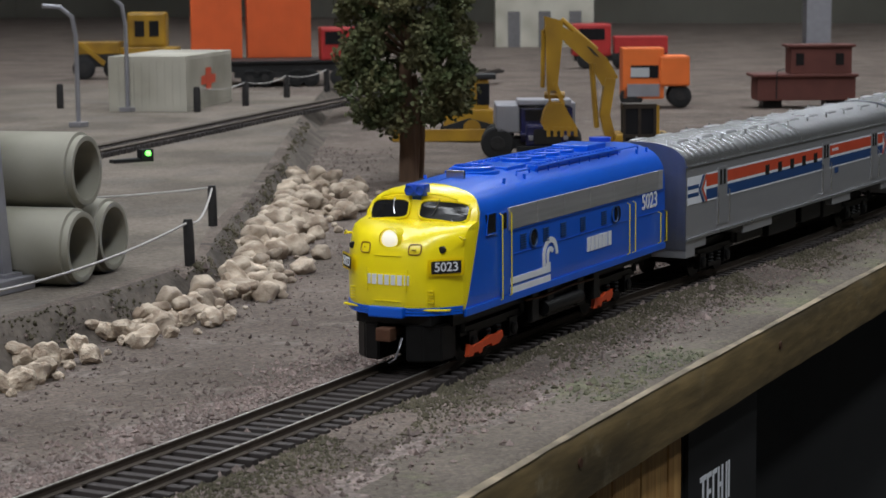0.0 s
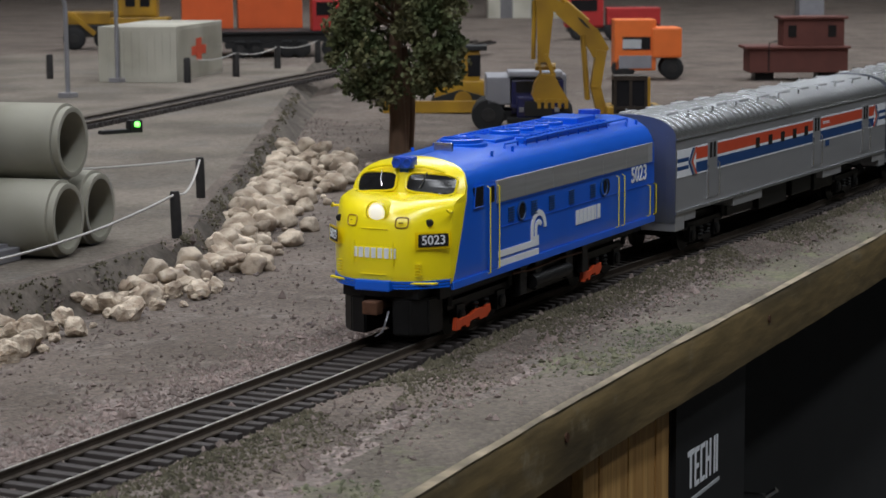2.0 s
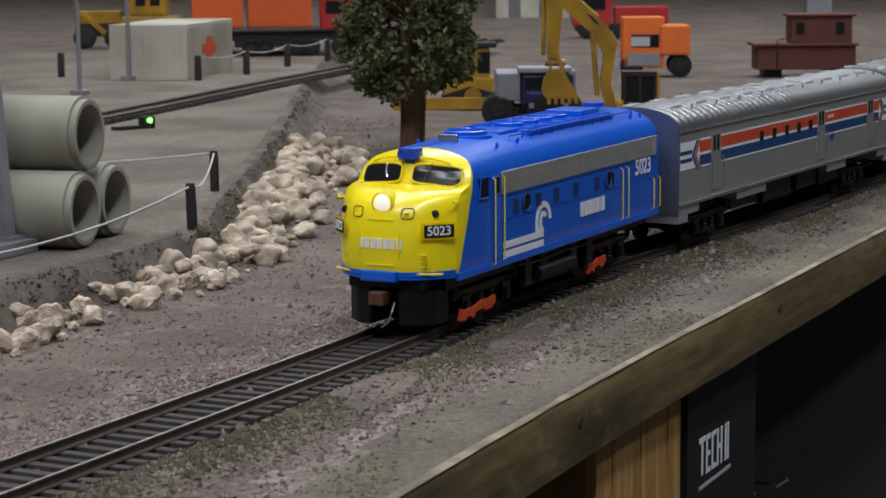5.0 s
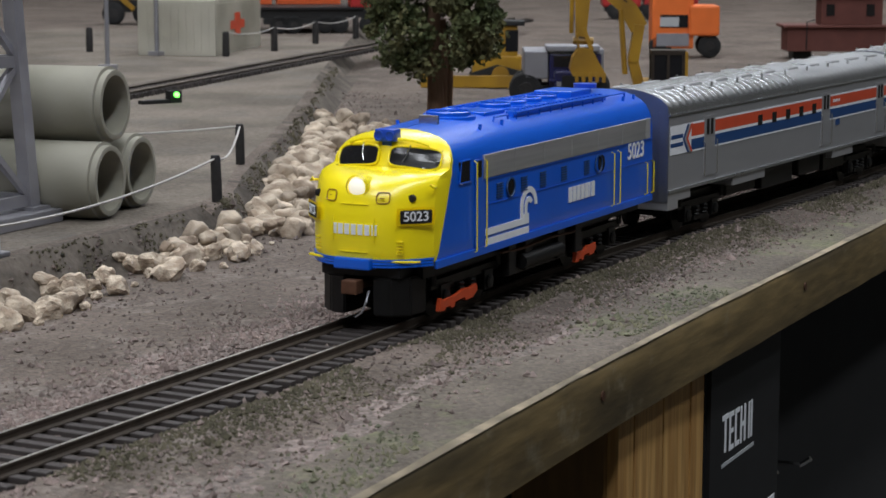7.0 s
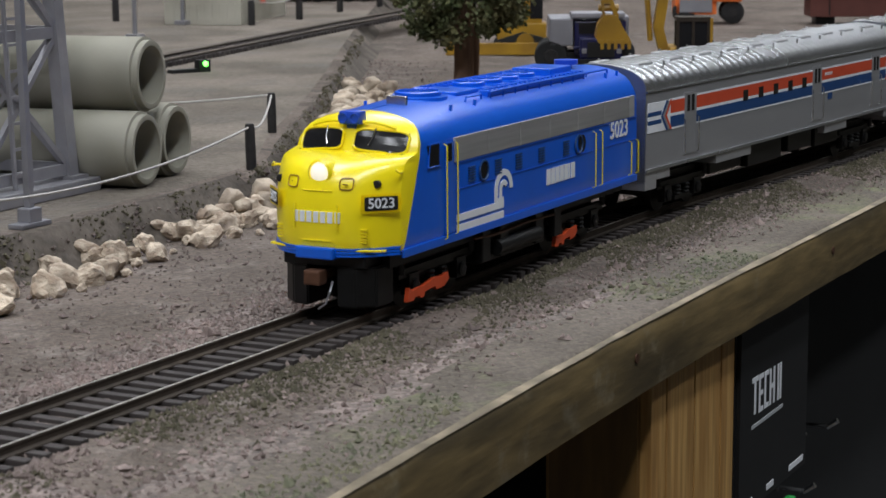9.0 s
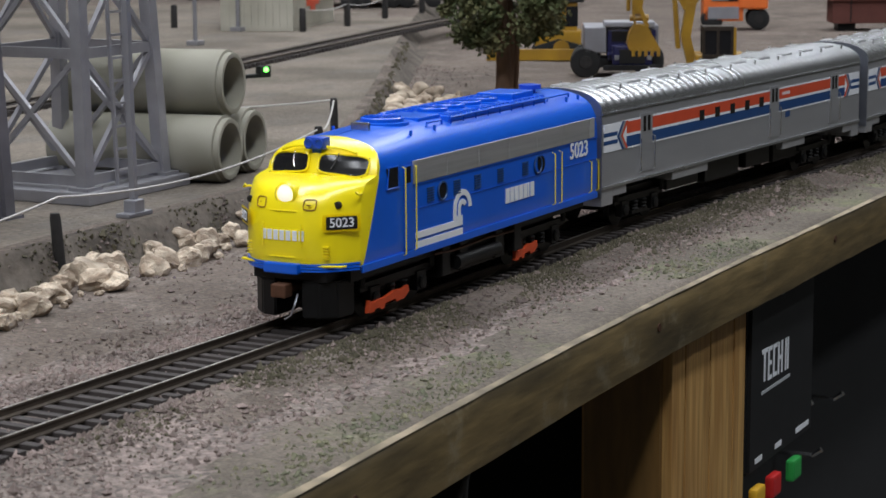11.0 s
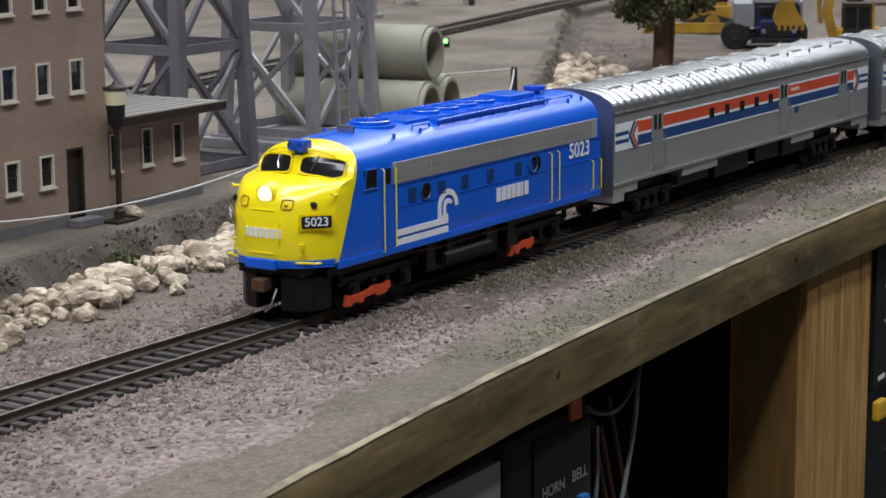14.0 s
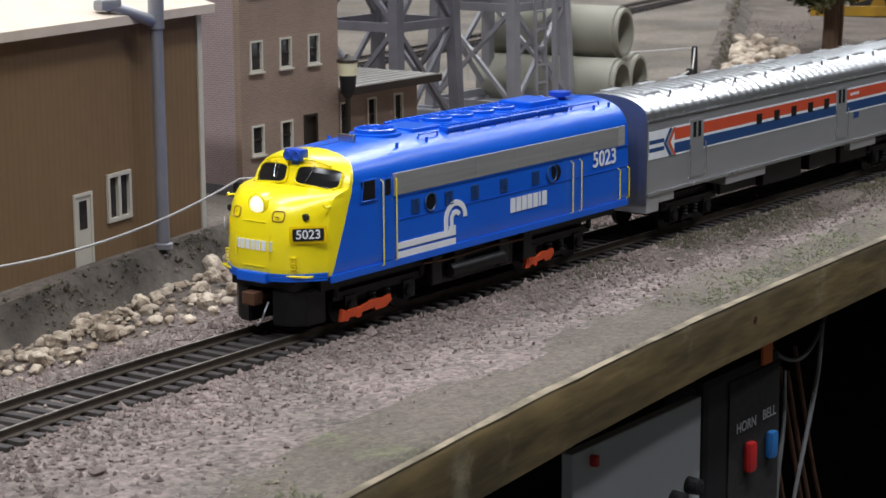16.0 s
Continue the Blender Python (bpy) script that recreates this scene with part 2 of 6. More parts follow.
M = dict(
    dirt=material("grey_brown_dirt", (0.142, 0.111, 0.092), 0.95, second=(0.092, 0.072, 0.058), vary=0.22, scale=500, mix_scale=14, bump=0.7, bump_scale=420, edge=(0.38, 0.62)),
    yard=material("yard_grit", (0.18, 0.152, 0.124), 0.95, second=(0.112, 0.094, 0.075), vary=0.18, scale=420, mix_scale=13, bump=0.5, bump_scale=500),
    ballast=material("pinkish_ballast", (0.245, 0.19, 0.172), 0.95, second=(0.155, 0.122, 0.11), vary=0.25, scale=700, mix_scale=40, bump=0.5, bump_scale=900, island=0.35),
    gravel=material("pinkish_gravel_bed", (0.20, 0.158, 0.142), 0.95, second=(0.145, 0.117, 0.103), vary=0.25, scale=600, mix_scale=25, bump=0.6, bump_scale=700),
    scrub=material("green_scatter", (0.125, 0.13, 0.085), 0.95, second=(0.17, 0.16, 0.10), vary=0.3, scale=600, mix_scale=60, island=0.4),
    soil=material("dark_bank_soil", (0.10, 0.082, 0.066), 0.95, second=(0.055, 0.044, 0.035), vary=0.3, scale=350, mix_scale=45, bump=0.9, bump_scale=260),
    rail=material("brown_rail_web", (0.085, 0.065, 0.05), 0.6, 0.3, vary=0.3, scale=300),
    railtop=material("worn_rail_head", (0.62, 0.60, 0.55), 0.42, 1.0, vary=0.1, scale=200),
    tie=material("dark_tie", (0.042, 0.034, 0.032), 0.8, vary=0.3, scale=300, island=0.3, bump=0.3, stretch=(1, 0.2, 1)),
    board=material("varnished_plywood_edge", (0.15, 0.105, 0.044), 0.5, second=(0.07, 0.05, 0.022), vary=0.42, scale=190, mix_scale=30, stretch=(0.3, 1, 1.8), bump=0.25, coat=0.06),
    raw=material("pale_worn_wood", (0.27, 0.215, 0.14), 0.7, second=(0.12, 0.095, 0.058), vary=0.25, scale=150, mix_scale=60),
    pine=material("pine_stud", (0.52, 0.31, 0.105), 0.6, second=(0.36, 0.185, 0.052), vary=0.26, scale=620, mix_scale=210, stretch=(1, 1, 0.06), bump=0.2),
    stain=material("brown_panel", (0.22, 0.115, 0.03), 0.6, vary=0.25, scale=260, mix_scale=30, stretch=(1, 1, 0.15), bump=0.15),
    black=material("black_plastic", (0.008, 0.008, 0.009), 0.6, vary=0.2, scale=80),
    yellow=material("yellow_paint", (0.98, 0.80, 0.008), 0.3, vary=0.03, scale=90, coat=0.6),
    blue=material("blue_paint", (0.002, 0.112, 0.68), 0.3, vary=0.06, scale=60, coat=0.45, spec=0.45),
    white=material("white_marking", (0.82, 0.84, 0.88), 0.5, vary=0.05, scale=300),
    grille=material("brushed_grille", (0.50, 0.495, 0.49), 0.4, 0.35, vary=0.12, scale=300, stretch=(0.1, 1, 3)),
    chassis=material("black_running_gear", (0.006, 0.006, 0.0065), 0.45, 0.0, vary=0.35, scale=200, spec=0.32),
    red=material("red_rigging", (0.62, 0.075, 0.02), 0.45, vary=0.15, scale=200),
    rust=material("brown_coupler", (0.13, 0.06, 0.035), 0.55, 0.4, vary=0.3, scale=300),
    chrome=material("bright_wire", (0.75, 0.75, 0.76), 0.25, 1.0, vary=0.05, scale=200),
    glass=material("dark_cab_glass", (0.014, 0.014, 0.016), 0.16, vary=0.1, scale=50, spec=0.3),
    lens=material("lit_headlight", (0.9, 0.9, 0.85), 0.2, vary=0.02, scale=50, emit=((1.0, 0.92, 0.72), 0.6)),
    silver=material("silver_car_side", (0.52, 0.525, 0.55), 0.3, 0.6, vary=0.06, scale=120, stretch=(0.2, 1, 1)),
    roof=material("bright_metal_roof", (0.84, 0.86, 0.89), 0.27, 0.95, vary=0.06, scale=90),
    # silver metal, darkened and tinted blue for the locomotive's reflection in it
    endplate=material("blue_tinted_metal_end", (0.30, 0.315, 0.36), 0.36, 0.8, vary=0.1, scale=120),
    stripe_red=material("red_stripe", (0.66, 0.085, 0.035), 0.42, vary=0.06, scale=150),
    stripe_blue=material("blue_stripe", (0.015, 0.065, 0.21), 0.42, vary=0.08, scale=150),
    concrete=material("grey_concrete_pipe", (0.33, 0.315, 0.26), 0.75, second=(0.25, 0.24, 0.19), vary=0.07, scale=120, mix_scale=30, bump=0.15),
    rock=material("cream_rock", (0.60, 0.50, 0.39), 0.9, second=(0.27, 0.205, 0.15), vary=0.3, scale=260, mix_scale=130, bump=0.8, bump_scale=500, island=0.3),
    post=material("black_post", (0.022, 0.020, 0.020), 0.8, vary=0.4, scale=300, bump=0.3),
    rope=material("pale_rope", (0.48, 0.46, 0.44), 0.85, vary=0.15, scale=400),
    steel=material("grey_purple_steel", (0.165, 0.158, 0.178), 0.5, 0.2, vary=0.15, scale=120, mix_scale=40),
    steel_light=material("silver_grey_steel", (0.34, 0.335, 0.36), 0.42, 0.4, vary=0.12, scale=120),
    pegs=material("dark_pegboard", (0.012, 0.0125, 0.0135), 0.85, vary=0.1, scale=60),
    plinth=material("grey_plinth", (0.15, 0.145, 0.15), 0.85, vary=0.12, scale=200),
    cream=material("cream_trim", (0.58, 0.54, 0.45), 0.6, vary=0.05, scale=200),
    pane=material("dark_window", (0.02, 0.018, 0.018), 0.15, vary=0.2, scale=100),
    shingle=material("grey_tar_roof", (0.26, 0.245, 0.225), 0.9, vary=0.15, scale=200, stretch=(0.3, 2, 1)),
    tan=material("tan_siding", (0.205, 0.122, 0.056), 0.75, vary=0.05, scale=150, mix_scale=12),
    lampgrey=material("grey_lamp_steel", (0.32, 0.32, 0.35), 0.45, 0.5, vary=0.1, scale=100),
    bronze=material("dark_bronze", (0.04, 0.03, 0.022), 0.5, 0.4, vary=0.2, scale=100),
    lampglass=material("cream_lamp_glass", (0.8, 0.74, 0.5), 0.4, vary=0.05, scale=100),
    foliage=material("dark_green_foliage", (0.05, 0.068, 0.022), 0.8, second=(0.105, 0.10, 0.042), vary=0.35, scale=120, mix_scale=40, island=0.5),
    bark=material("brown_bark", (0.17, 0.098, 0.06), 0.9, vary=0.35, scale=150, stretch=(1, 1, 0.2), bump=0.8),
    cat=material("construction_yellow", (0.40, 0.225, 0.018), 0.4, second=(0.25, 0.135, 0.014), vary=0.25, scale=120, mix_scale=60),
    orange=material("orange_paint", (0.80, 0.17, 0.03), 0.5, vary=0.1, scale=60),
    orange_red=material("orange_container", (0.72, 0.12, 0.025), 0.55, vary=0.08, scale=60),
    truck_red=material("truck_red", (0.45, 0.03, 0.03), 0.4, vary=0.1, scale=60),
    truck_blue=material("dark_blue_truck", (0.016, 0.018, 0.085), 0.25, vary=0.15, scale=60, coat=0.4),
    tipper=material("grey_tipper_body", (0.30, 0.30, 0.33), 0.5, 0.3, vary=0.15, scale=60),
    rubber=material("black_rubber", (0.014, 0.014, 0.015), 0.8, vary=0.3, scale=120),
    offwhite=material("weathered_white_container", (0.50, 0.48, 0.41), 0.6, second=(0.36, 0.34, 0.28), vary=0.08, scale=80, mix_scale=20),
    maroon=material("maroon_caboose", (0.12, 0.035, 0.026), 0.7, vary=0.2, scale=70),
    green=material("green_lamp", (0.05, 0.6, 0.1), 0.4, vary=0.05, scale=40, emit=((0.15, 1.0, 0.1), 5.0)),
    green_knob=material("green_plastic", (0.03, 0.35, 0.07), 0.4, vary=0.1, scale=60),
    red_knob=material("red_plastic", (0.55, 0.02, 0.02), 0.4, vary=0.1, scale=60),
    amber=material("amber_plastic", (0.75, 0.42, 0.03), 0.4, vary=0.1, scale=60),
    blue_knob=material("blue_plastic", (0.03, 0.18, 0.5), 0.4, vary=0.1, scale=60),
    pale=material("pale_grey_panel", (0.46, 0.48, 0.50), 0.5, vary=0.06, scale=40),
    wall=material("olive_grey_wall", (0.15, 0.145, 0.122), 0.9, second=(0.11, 0.105, 0.088), vary=0.08, scale=12, mix_scale=2),
    ceiling=material("white_ceiling", (0.7, 0.7, 0.68), 0.9, vary=0.05, scale=8),
    concrete_floor=material("dark_floor", (0.06, 0.06, 0.062), 0.8, vary=0.2, scale=10),
    cable=material("grey_cable", (0.16, 0.16, 0.165), 0.6, vary=0.1, scale=100),
    turf=material("dark_olive_turf", (0.105, 0.092, 0.06), 0.95, second=(0.072, 0.064, 0.04), vary=0.25, scale=600, mix_scale=50, island=0.35),
    rim=material("olive_rim_dirt", (0.135, 0.111, 0.09), 0.95, second=(0.10, 0.083, 0.066), vary=0.2, scale=420, mix_scale=20, bump=0.5, bump_scale=420),
    shed_roof=material("pinkish_cream_roof", (0.66, 0.545, 0.445), 0.75, vary=0.08, scale=120, mix_scale=10),
    clear=material("clear_horn_blue", (0.02, 0.08, 0.55), 0.3, vary=0.1, scale=60),
)


def ground_mix(mat, other, scale, edge, blend=0.08, ycut=None):
    """Lays patches of another soil colour over a ground material."""
    nt = mat.node_tree
    hue = next(n for n in nt.nodes if n.bl_idname == "ShaderNodeHueSaturation")
    tex = nt.nodes.new("ShaderNodeTexNoise")
    tex.inputs["Scale"].default_value, tex.inputs["Detail"].default_value, tex.inputs["Roughness"].default_value = scale, 8, 0.7
    co = nt.nodes.new("ShaderNodeTexCoord")
    nt.links.new(co.outputs["Object"], tex.inputs["Vector"])
    ramp = nt.nodes.new("ShaderNodeMapRange")
    ramp.inputs[1].default_value, ramp.inputs[2].default_value = edge - blend, edge + blend
    nt.links.new(tex.outputs[0], ramp.inputs[0])
    mix = nt.nodes.new("ShaderNodeMix")
    mix.data_type = "RGBA"
    mix.inputs[7].default_value = (*other, 1)
    src = hue.inputs["Color"].links[0].from_socket
    nt.links.new(src, mix.inputs[6]), nt.links.new(ramp.outputs[0], mix.inputs[0])
    nt.links.new(mix.outputs[2], hue.inputs["Color"])


def grains(mat, scale, amount):
    """Fine stones: cells of differing tone, with relief."""
    nt = mat.node_tree
    bsdf = nt.nodes["Principled BSDF"]
    src = bsdf.inputs["Base Color"].links[0].from_socket
    vor = nt.nodes.new("ShaderNodeTexVoronoi")
    vor.inputs["Scale"].default_value = scale
    co = nt.nodes.new("ShaderNodeTexCoord")
    nt.links.new(co.outputs["Object"], vor.inputs["Vector"])
    sep = nt.nodes.new("ShaderNodeSeparateColor")
    nt.links.new(vor.outputs["Color"], sep.inputs[0])
    rng = nt.nodes.new("ShaderNodeMapRange")
    rng.inputs[3].default_value, rng.inputs[4].default_value = 1 - amount, 1 + amount
    nt.links.new(sep.outputs[0], rng.inputs[0])
    hue = nt.nodes.new("ShaderNodeHueSaturation")
    nt.links.new(src, hue.inputs["Color"]), nt.links.new(rng.outputs[0], hue.inputs["Value"])
    nt.links.new(hue.outputs[0], bsdf.inputs["Base Color"])
    bump = nt.nodes.new("ShaderNodeBump")
    bump.invert = True
    bump.inputs["Strength"].default_value, bump.inputs["Distance"].default_value = 0.55, 0.0008
    nt.links.new(vor.outputs["Distance"], bump.inputs["Height"])
    old = bsdf.inputs["Normal"].links[0].from_socket
    nt.links.new(old, bump.inputs["Normal"])
    nt.links.new(bump.outputs[0], bsdf.inputs["Normal"])


ground_mix(M["dirt"], (0.18, 0.15, 0.132), 55, 0.6)
ground_mix(M["gravel"], (0.12, 0.105, 0.088), 30, 0.6)
ground_mix(M["yard"], (0.13, 0.116, 0.103), 18, 0.6)
ground_mix(M["board"], (0.175, 0.145, 0.09), 35, 0.62, 0.05)
ground_mix(M["rim"], (0.135, 0.138, 0.075), 22, 0.61, 0.07)
grains(M["dirt"], 800, 0.24)
grains(M["rim"], 800, 0.2)
grains(M["gravel"], 650, 0.42)
grains(M["yard"], 500, 0.16)


# ---- the room ----
for name, b, mat in (("floor", (-250, 460, -300, 330, -92, -90), "concrete_floor"), ("ceiling", (-250, 460, -300, 330, 175, 178), "ceiling"),
                     ("wall_east", (455, 460, -300, 330, -90, 175), "wall"), ("wall_west", (-250, -245, -300, 330, -90, 175), "wall"),
                     ("wall_north", (-245, 455, 325, 330, -90, 175), "wall"), ("wall_south", (-245, 455, -300, -295, -90, 175), "wall")):
    tagged(part(name, B(b), M[mat]), {"floor": "dark bare concrete floor", "ceiling": "plain white ceiling over the layout"}.get(name, "plain olive grey painted wall"), name.split("_")[0], kind="structure")

# ---- layout ground ----
def land(name, xs, ys_of, mat, label):
    bm = bmesh.new()
    sheet(bm, [[(x, y, -0.64 if k == 0 and name == "ground" else ground_z(x, y)) for k, y in enumerate(ys_of(x))] for x in xs])
    return tagged(part(name, bm, M[mat], smooth=80), label, "ground", kind="structure")


def near_ys(x):
    b, k = board_y(x) + 0.34, bank_y(x) + 1.2
    return [b - 0.14] + [b + (k - b) * i / 44 for i in range(45)]


def yard_ys(x):
    k = bank_y(x) + 1.2
    return [k + (324 - k) * (i / 40) ** 2.2 for i in range(41)]


xs = [-60 + 0.6 * i for i in range(251)] + [90 + 364 * (i / 60) ** 1.5 for i in range(1, 61)]
low_land = land("ground", xs, near_ys, "dirt", "grey-brown dirt and gravel ground of the model railway")
low_land.data.materials.append(M["gravel"])
low_land.data.materials.append(M["soil"])
low_land.data.materials.append(M["rim"])
for f in low_land.data.polygons:
    x, y = f.center.x / C, f.center.y / C
    wob = 1.3 * noise.noise((x * 0.15, y * 0.15, 4.0)) + 0.6 * noise.noise((x * 0.7, y * 0.7, 8.0))
    d = y - track_y(x)
    if d < 0 and (x < 17 + 3 * wob or d < -3.6 + 0.8 * wob) or 0 <= d < 4.0 + wob - max(0, x - 20) * 0.06:
        f.material_index = 1
    if d < -1.5 and y < board_y(x) + 2.6 + 0.9 * wob + max(0, 10 - x) * 0.02:
        f.material_index = 3
    if -0.75 < y - bank_y(x) < 0.65 + 0.5 * wob:
        f.material_index = 2
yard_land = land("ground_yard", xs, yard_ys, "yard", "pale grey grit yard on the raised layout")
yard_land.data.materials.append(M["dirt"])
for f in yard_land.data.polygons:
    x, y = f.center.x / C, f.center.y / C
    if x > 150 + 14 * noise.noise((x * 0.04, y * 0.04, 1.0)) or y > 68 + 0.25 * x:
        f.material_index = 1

# ---- plywood board under it ----
bm = bmesh.new()
edge = [-60 + 1.5 * i for i in range(150)]
prof = [(3.0, -2.48), (0.12, -2.48), (0.0, -2.4), (0.0, -1.6), (0.0, -0.78), (0.10, -0.63), (0.34, -0.60), (3.0, -0.95)]
sheet(bm, [[(x, board_y(x) + dy, z + noise.noise((x * 0.8, dy, z)) * 0.03) for dy, z in prof] for x in edge])
board = tagged(part("layout_board", bm, M["board"], smooth=35), "olive-brown varnished plywood edge of the railway board", "board", kind="structure")
bm = bmesh.new()
for i in range(len(edge) - 1):
    x0, x1 = edge[i], edge[i + 1]
    sheet(bm, [[(x, board_y(x) + 0.05 + 0.06 * noise.noise((x * 0.5, 0, 0)), -0.60 + 0.02), (x, board_y(x) + 0.32 + 0.12 * noise.noise((x * 0.3, 3, 0)), -0.56)] for x in (x0, x1)])
part("worn_edge", bm, M["raw"], board, "pale worn wood along the rim")
bm = bmesh.new()
for x, r in ((52.9, 0.13), (34.8, 0.13), (15.0, 0.1)):
    lathe(bm, [(r, -0.04), (r, 0.02), (r * 0.6, 0.04)], (x, board_y(x), -1.35), 12, "y")
part("screw", bm, M["rust"], board, "dark countersunk screws")
slab = tagged(part("layout_underside", B((-60, 440, 2, 320, -3.9, -2.6)), M["stain"]), "brown underside of the layout board", "board", kind="structure")

# ---- track ----
def swept(bm, off, prof, x0=-58, x1=150, step=1.0):
    n = int((x1 - x0) / step)
    rows = []
    for i in range(n + 1):
        x = x0 + step * i
        d = (track_y(x + 0.2) - track_y(x - 0.2)) / 0.4
        nx, ny = -d / math.hypot(1, d), 1 / math.hypot(1, d)
        rows.append([(x + nx * (off + a), track_y(x) + ny * (off + a), z) for a, z in prof])
    sheet(bm, rows)


track = tagged(new("railway_track"), "single model railway track on dark ties in ballast", "track", kind="structure")
for side in (-1, 1):
    bm = bmesh.new()
    swept(bm, side * 0.87, [(-0.12, -0.25), (-0.12, -0.21), (-0.025, -0.18), (-0.025, -0.07), (-0.05, -0.05), (-0.05, -0.005), (0.05, -0.005), (0.05, -0.05), (0.025, -0.07), (0.025, -0.18), (0.12, -0.21), (0.12, -0.25)])
    rl = part("rail", bm, M["rail"], track)
    bm = bmesh.new()
    swept(bm, side * 0.87, [(-0.03, 0.0015), (0.03, 0.0015)])
    part("rail_head", bm, M["railtop"], rl, "bright worn rail top")
tie_mesh = mesh_of("tie", B((-0.13, 0.13, -1.48, 1.48, -0.20, 0.0), bevel=0.02), M["tie"])
k = 0
x = -44.0
while x < 118:
    d = math.atan((track_y(x + 0.3) - track_y(x - 0.3)) / 0.6)
    t = new("tie", tie_mesh)
    t.parent = track
    t.matrix_basis = at(x, track_y(x), -0.235 + random.uniform(-0.012, 0.012), math.degrees(d) + random.uniform(-1.2, 1.2))
    x += 0.575
    k += 1

back = tagged(new("yard_track"), "rusty siding track across the yard", "track", kind="structure")
rail_line = [(40, 36.5), (84, 43), (100, 46), (122, 50.3), (141, 53.7), (190, 63)]
for dy in (-0.85, 0.85):
    bm = bmesh.new()
    wire(bm, [(x, y + dy, 1.02) for x, y in rail_line], 0.12, 4)
    part("rail", bm, M["rail"], back)
bm = bmesh.new()
for (xa, ya), (xb, yb) in zip(rail_line, rail_line[1:]):
    n = int((xb - xa) / 0.75)
    for i in range(n):
        u = i / n
        beam(bm, (xa + (xb - xa) * u, ya + (yb - ya) * u - 1.5, 0.82), (xa + (xb - xa) * u - 0.3, ya + (yb - ya) * u + 1.5, 0.82), 0.3, 0.25)
tagged(part("tie", bm, M["tie"], back), kind="stuff")


# ---- loose stones ----
def scatter(name, n, place, size, mat, label):
    rnd = np.random.RandomState(7 + n)
    base = np.array([(1, 0, 0), (-1, 0, 0), (0, 1, 0), (0, -1, 0), (0, 0, 1), (0, 0, -1)], float)
    tri = np.array([(0, 2, 4), (2, 1, 4), (1, 3, 4), (3, 0, 4), (2, 0, 5), (1, 2, 5), (3, 1, 5), (0, 3, 5)])
    vs, fs, k = [], [], 0
    while k < n:
        p = place(rnd)
        if p is None:
            continue
        s = size * np.exp(rnd.normal(0, 0.4))
        v = base * (s * rnd.uniform(0.6, 1.2, 3)) + rnd.normal(0, 0.18 * s, (6, 3))
        a = rnd.uniform(0, 6.28)
        rot = np.array([[math.cos(a), -math.sin(a), 0], [math.sin(a), math.cos(a), 0], [0, 0, 1]])
        vs.append((v @ rot.T + (p[0], p[1], ground_z(p[0], p[1]) + s * 0.25)) * C)
        fs.append(tri + 6 * k)
        k += 1
    me = bpy.data.meshes.new(name)
    me.from_pydata(np.concatenate(vs).tolist(), [], np.concatenate(fs).tolist())
    me.materials.append(M[mat])
    return tagged(new(name, me), label, name.replace("_", " "), kind="stuff")


def by_track(r):
    x = r.uniform(-45, 95)
    d = r.choice((-1, 1)) * (1.25 + abs(r.normal(0, 2.0)))
    if r.rand() < 0.05:
        d = r.uniform(-1.3, 1.3)
    y = track_y(x) + d
    if x > 18 and -3.2 < d < 0 and r.rand() < 0.75:
        return None
    return (x, y) if y > board_y(x) + 0.8 + 1.9 * r.rand() else None


def by_bank(r):
    x = r.uniform(-30, 110)
    y = bank_y(x) - r.uniform(-0.6, 9) * r.rand()
    return (x, y) if y > track_y(x) + 2 else None


def by_rim(r):
    x = r.uniform(-30, 90)
    y = board_y(x) + 0.4 + abs(r.normal(0, 0.9))
    return (x, y) if noise.noise((x * 0.11, y * 0.2, 9)) > 0.02 else None


def by_turf(r):
    x = r.uniform(13, 95)
    d = 1.5 + abs(r.normal(0.5, 0.9))
    return (x, track_y(x) - d) if noise.noise((x * 0.2, d * 0.5, 3.0)) > -0.25 and r.rand() < (x - 10) / 14 else None


def by_edge(r):
    x = r.uniform(-20, 115)
    y = bank_y(x) + r.normal(-0.1, 0.3)
    return (x, y) if noise.noise((x * 0.35, 1.0, 6.0)) > -0.12 else None


scatter("turf", 19000, by_turf, 0.038, "turf", "dark olive turf scatter beside the track")
scatter("bank_turf", 6000, by_edge, 0.05, "turf", "dull brown-green turf along the bank edge")
scatter("ballast", 34000, by_track, 0.052, "ballast", "pinkish grey ballast stones along the track")
scatter("gravel", 6000, by_bank, 0.05, "ballast", "loose grey gravel on the dirt")
scatter("grass_scatter", 3000, by_rim, 0.042, "scrub", "dull green ground scatter along the board edge")


# ---- the locomotive ----
NOSE = [  # height, half width, front, sweep back at the side, power
    (1.70, 1.80, 0.14, 1.08, 3.0), (1.95, 1.83, 0.08, 1.12, 3.0), (2.6, 1.83, 0.06, 1.12, 3.0), (3.2, 1.83, 0.14, 1.10, 3.0), (3.55, 1.82, 0.26, 1.06, 3.0),
    (3.8, 1.82, 0.42, 1.0, 2.8), (3.95, 1.82, 0.66, 0.9, 2.6), (4.03, 1.81, 1.0, 0.8, 2.4), (4.08, 1.80, 1.45, 0.62, 2.2), (4.12, 1.79, 1.70, 0.5, 2.2),
    (4.3, 1.78, 1.78, 0.5, 2.2), (4.5, 1.70, 1.86, 0.52, 2.2), (4.66, 1.58, 1.94, 0.54, 2.2), (4.78, 1.42, 2.02, 0.56, 2.2), (4.88, 1.18, 2.12, 0.55, 2.2), (4.96, 0.85, 2.25, 0.5, 2.0), (5.02, 0.45, 2.42, 0.3, 2.0), (5.04, 0.02, 2.6, 0.1, 2.0)]
REAR = 16.75


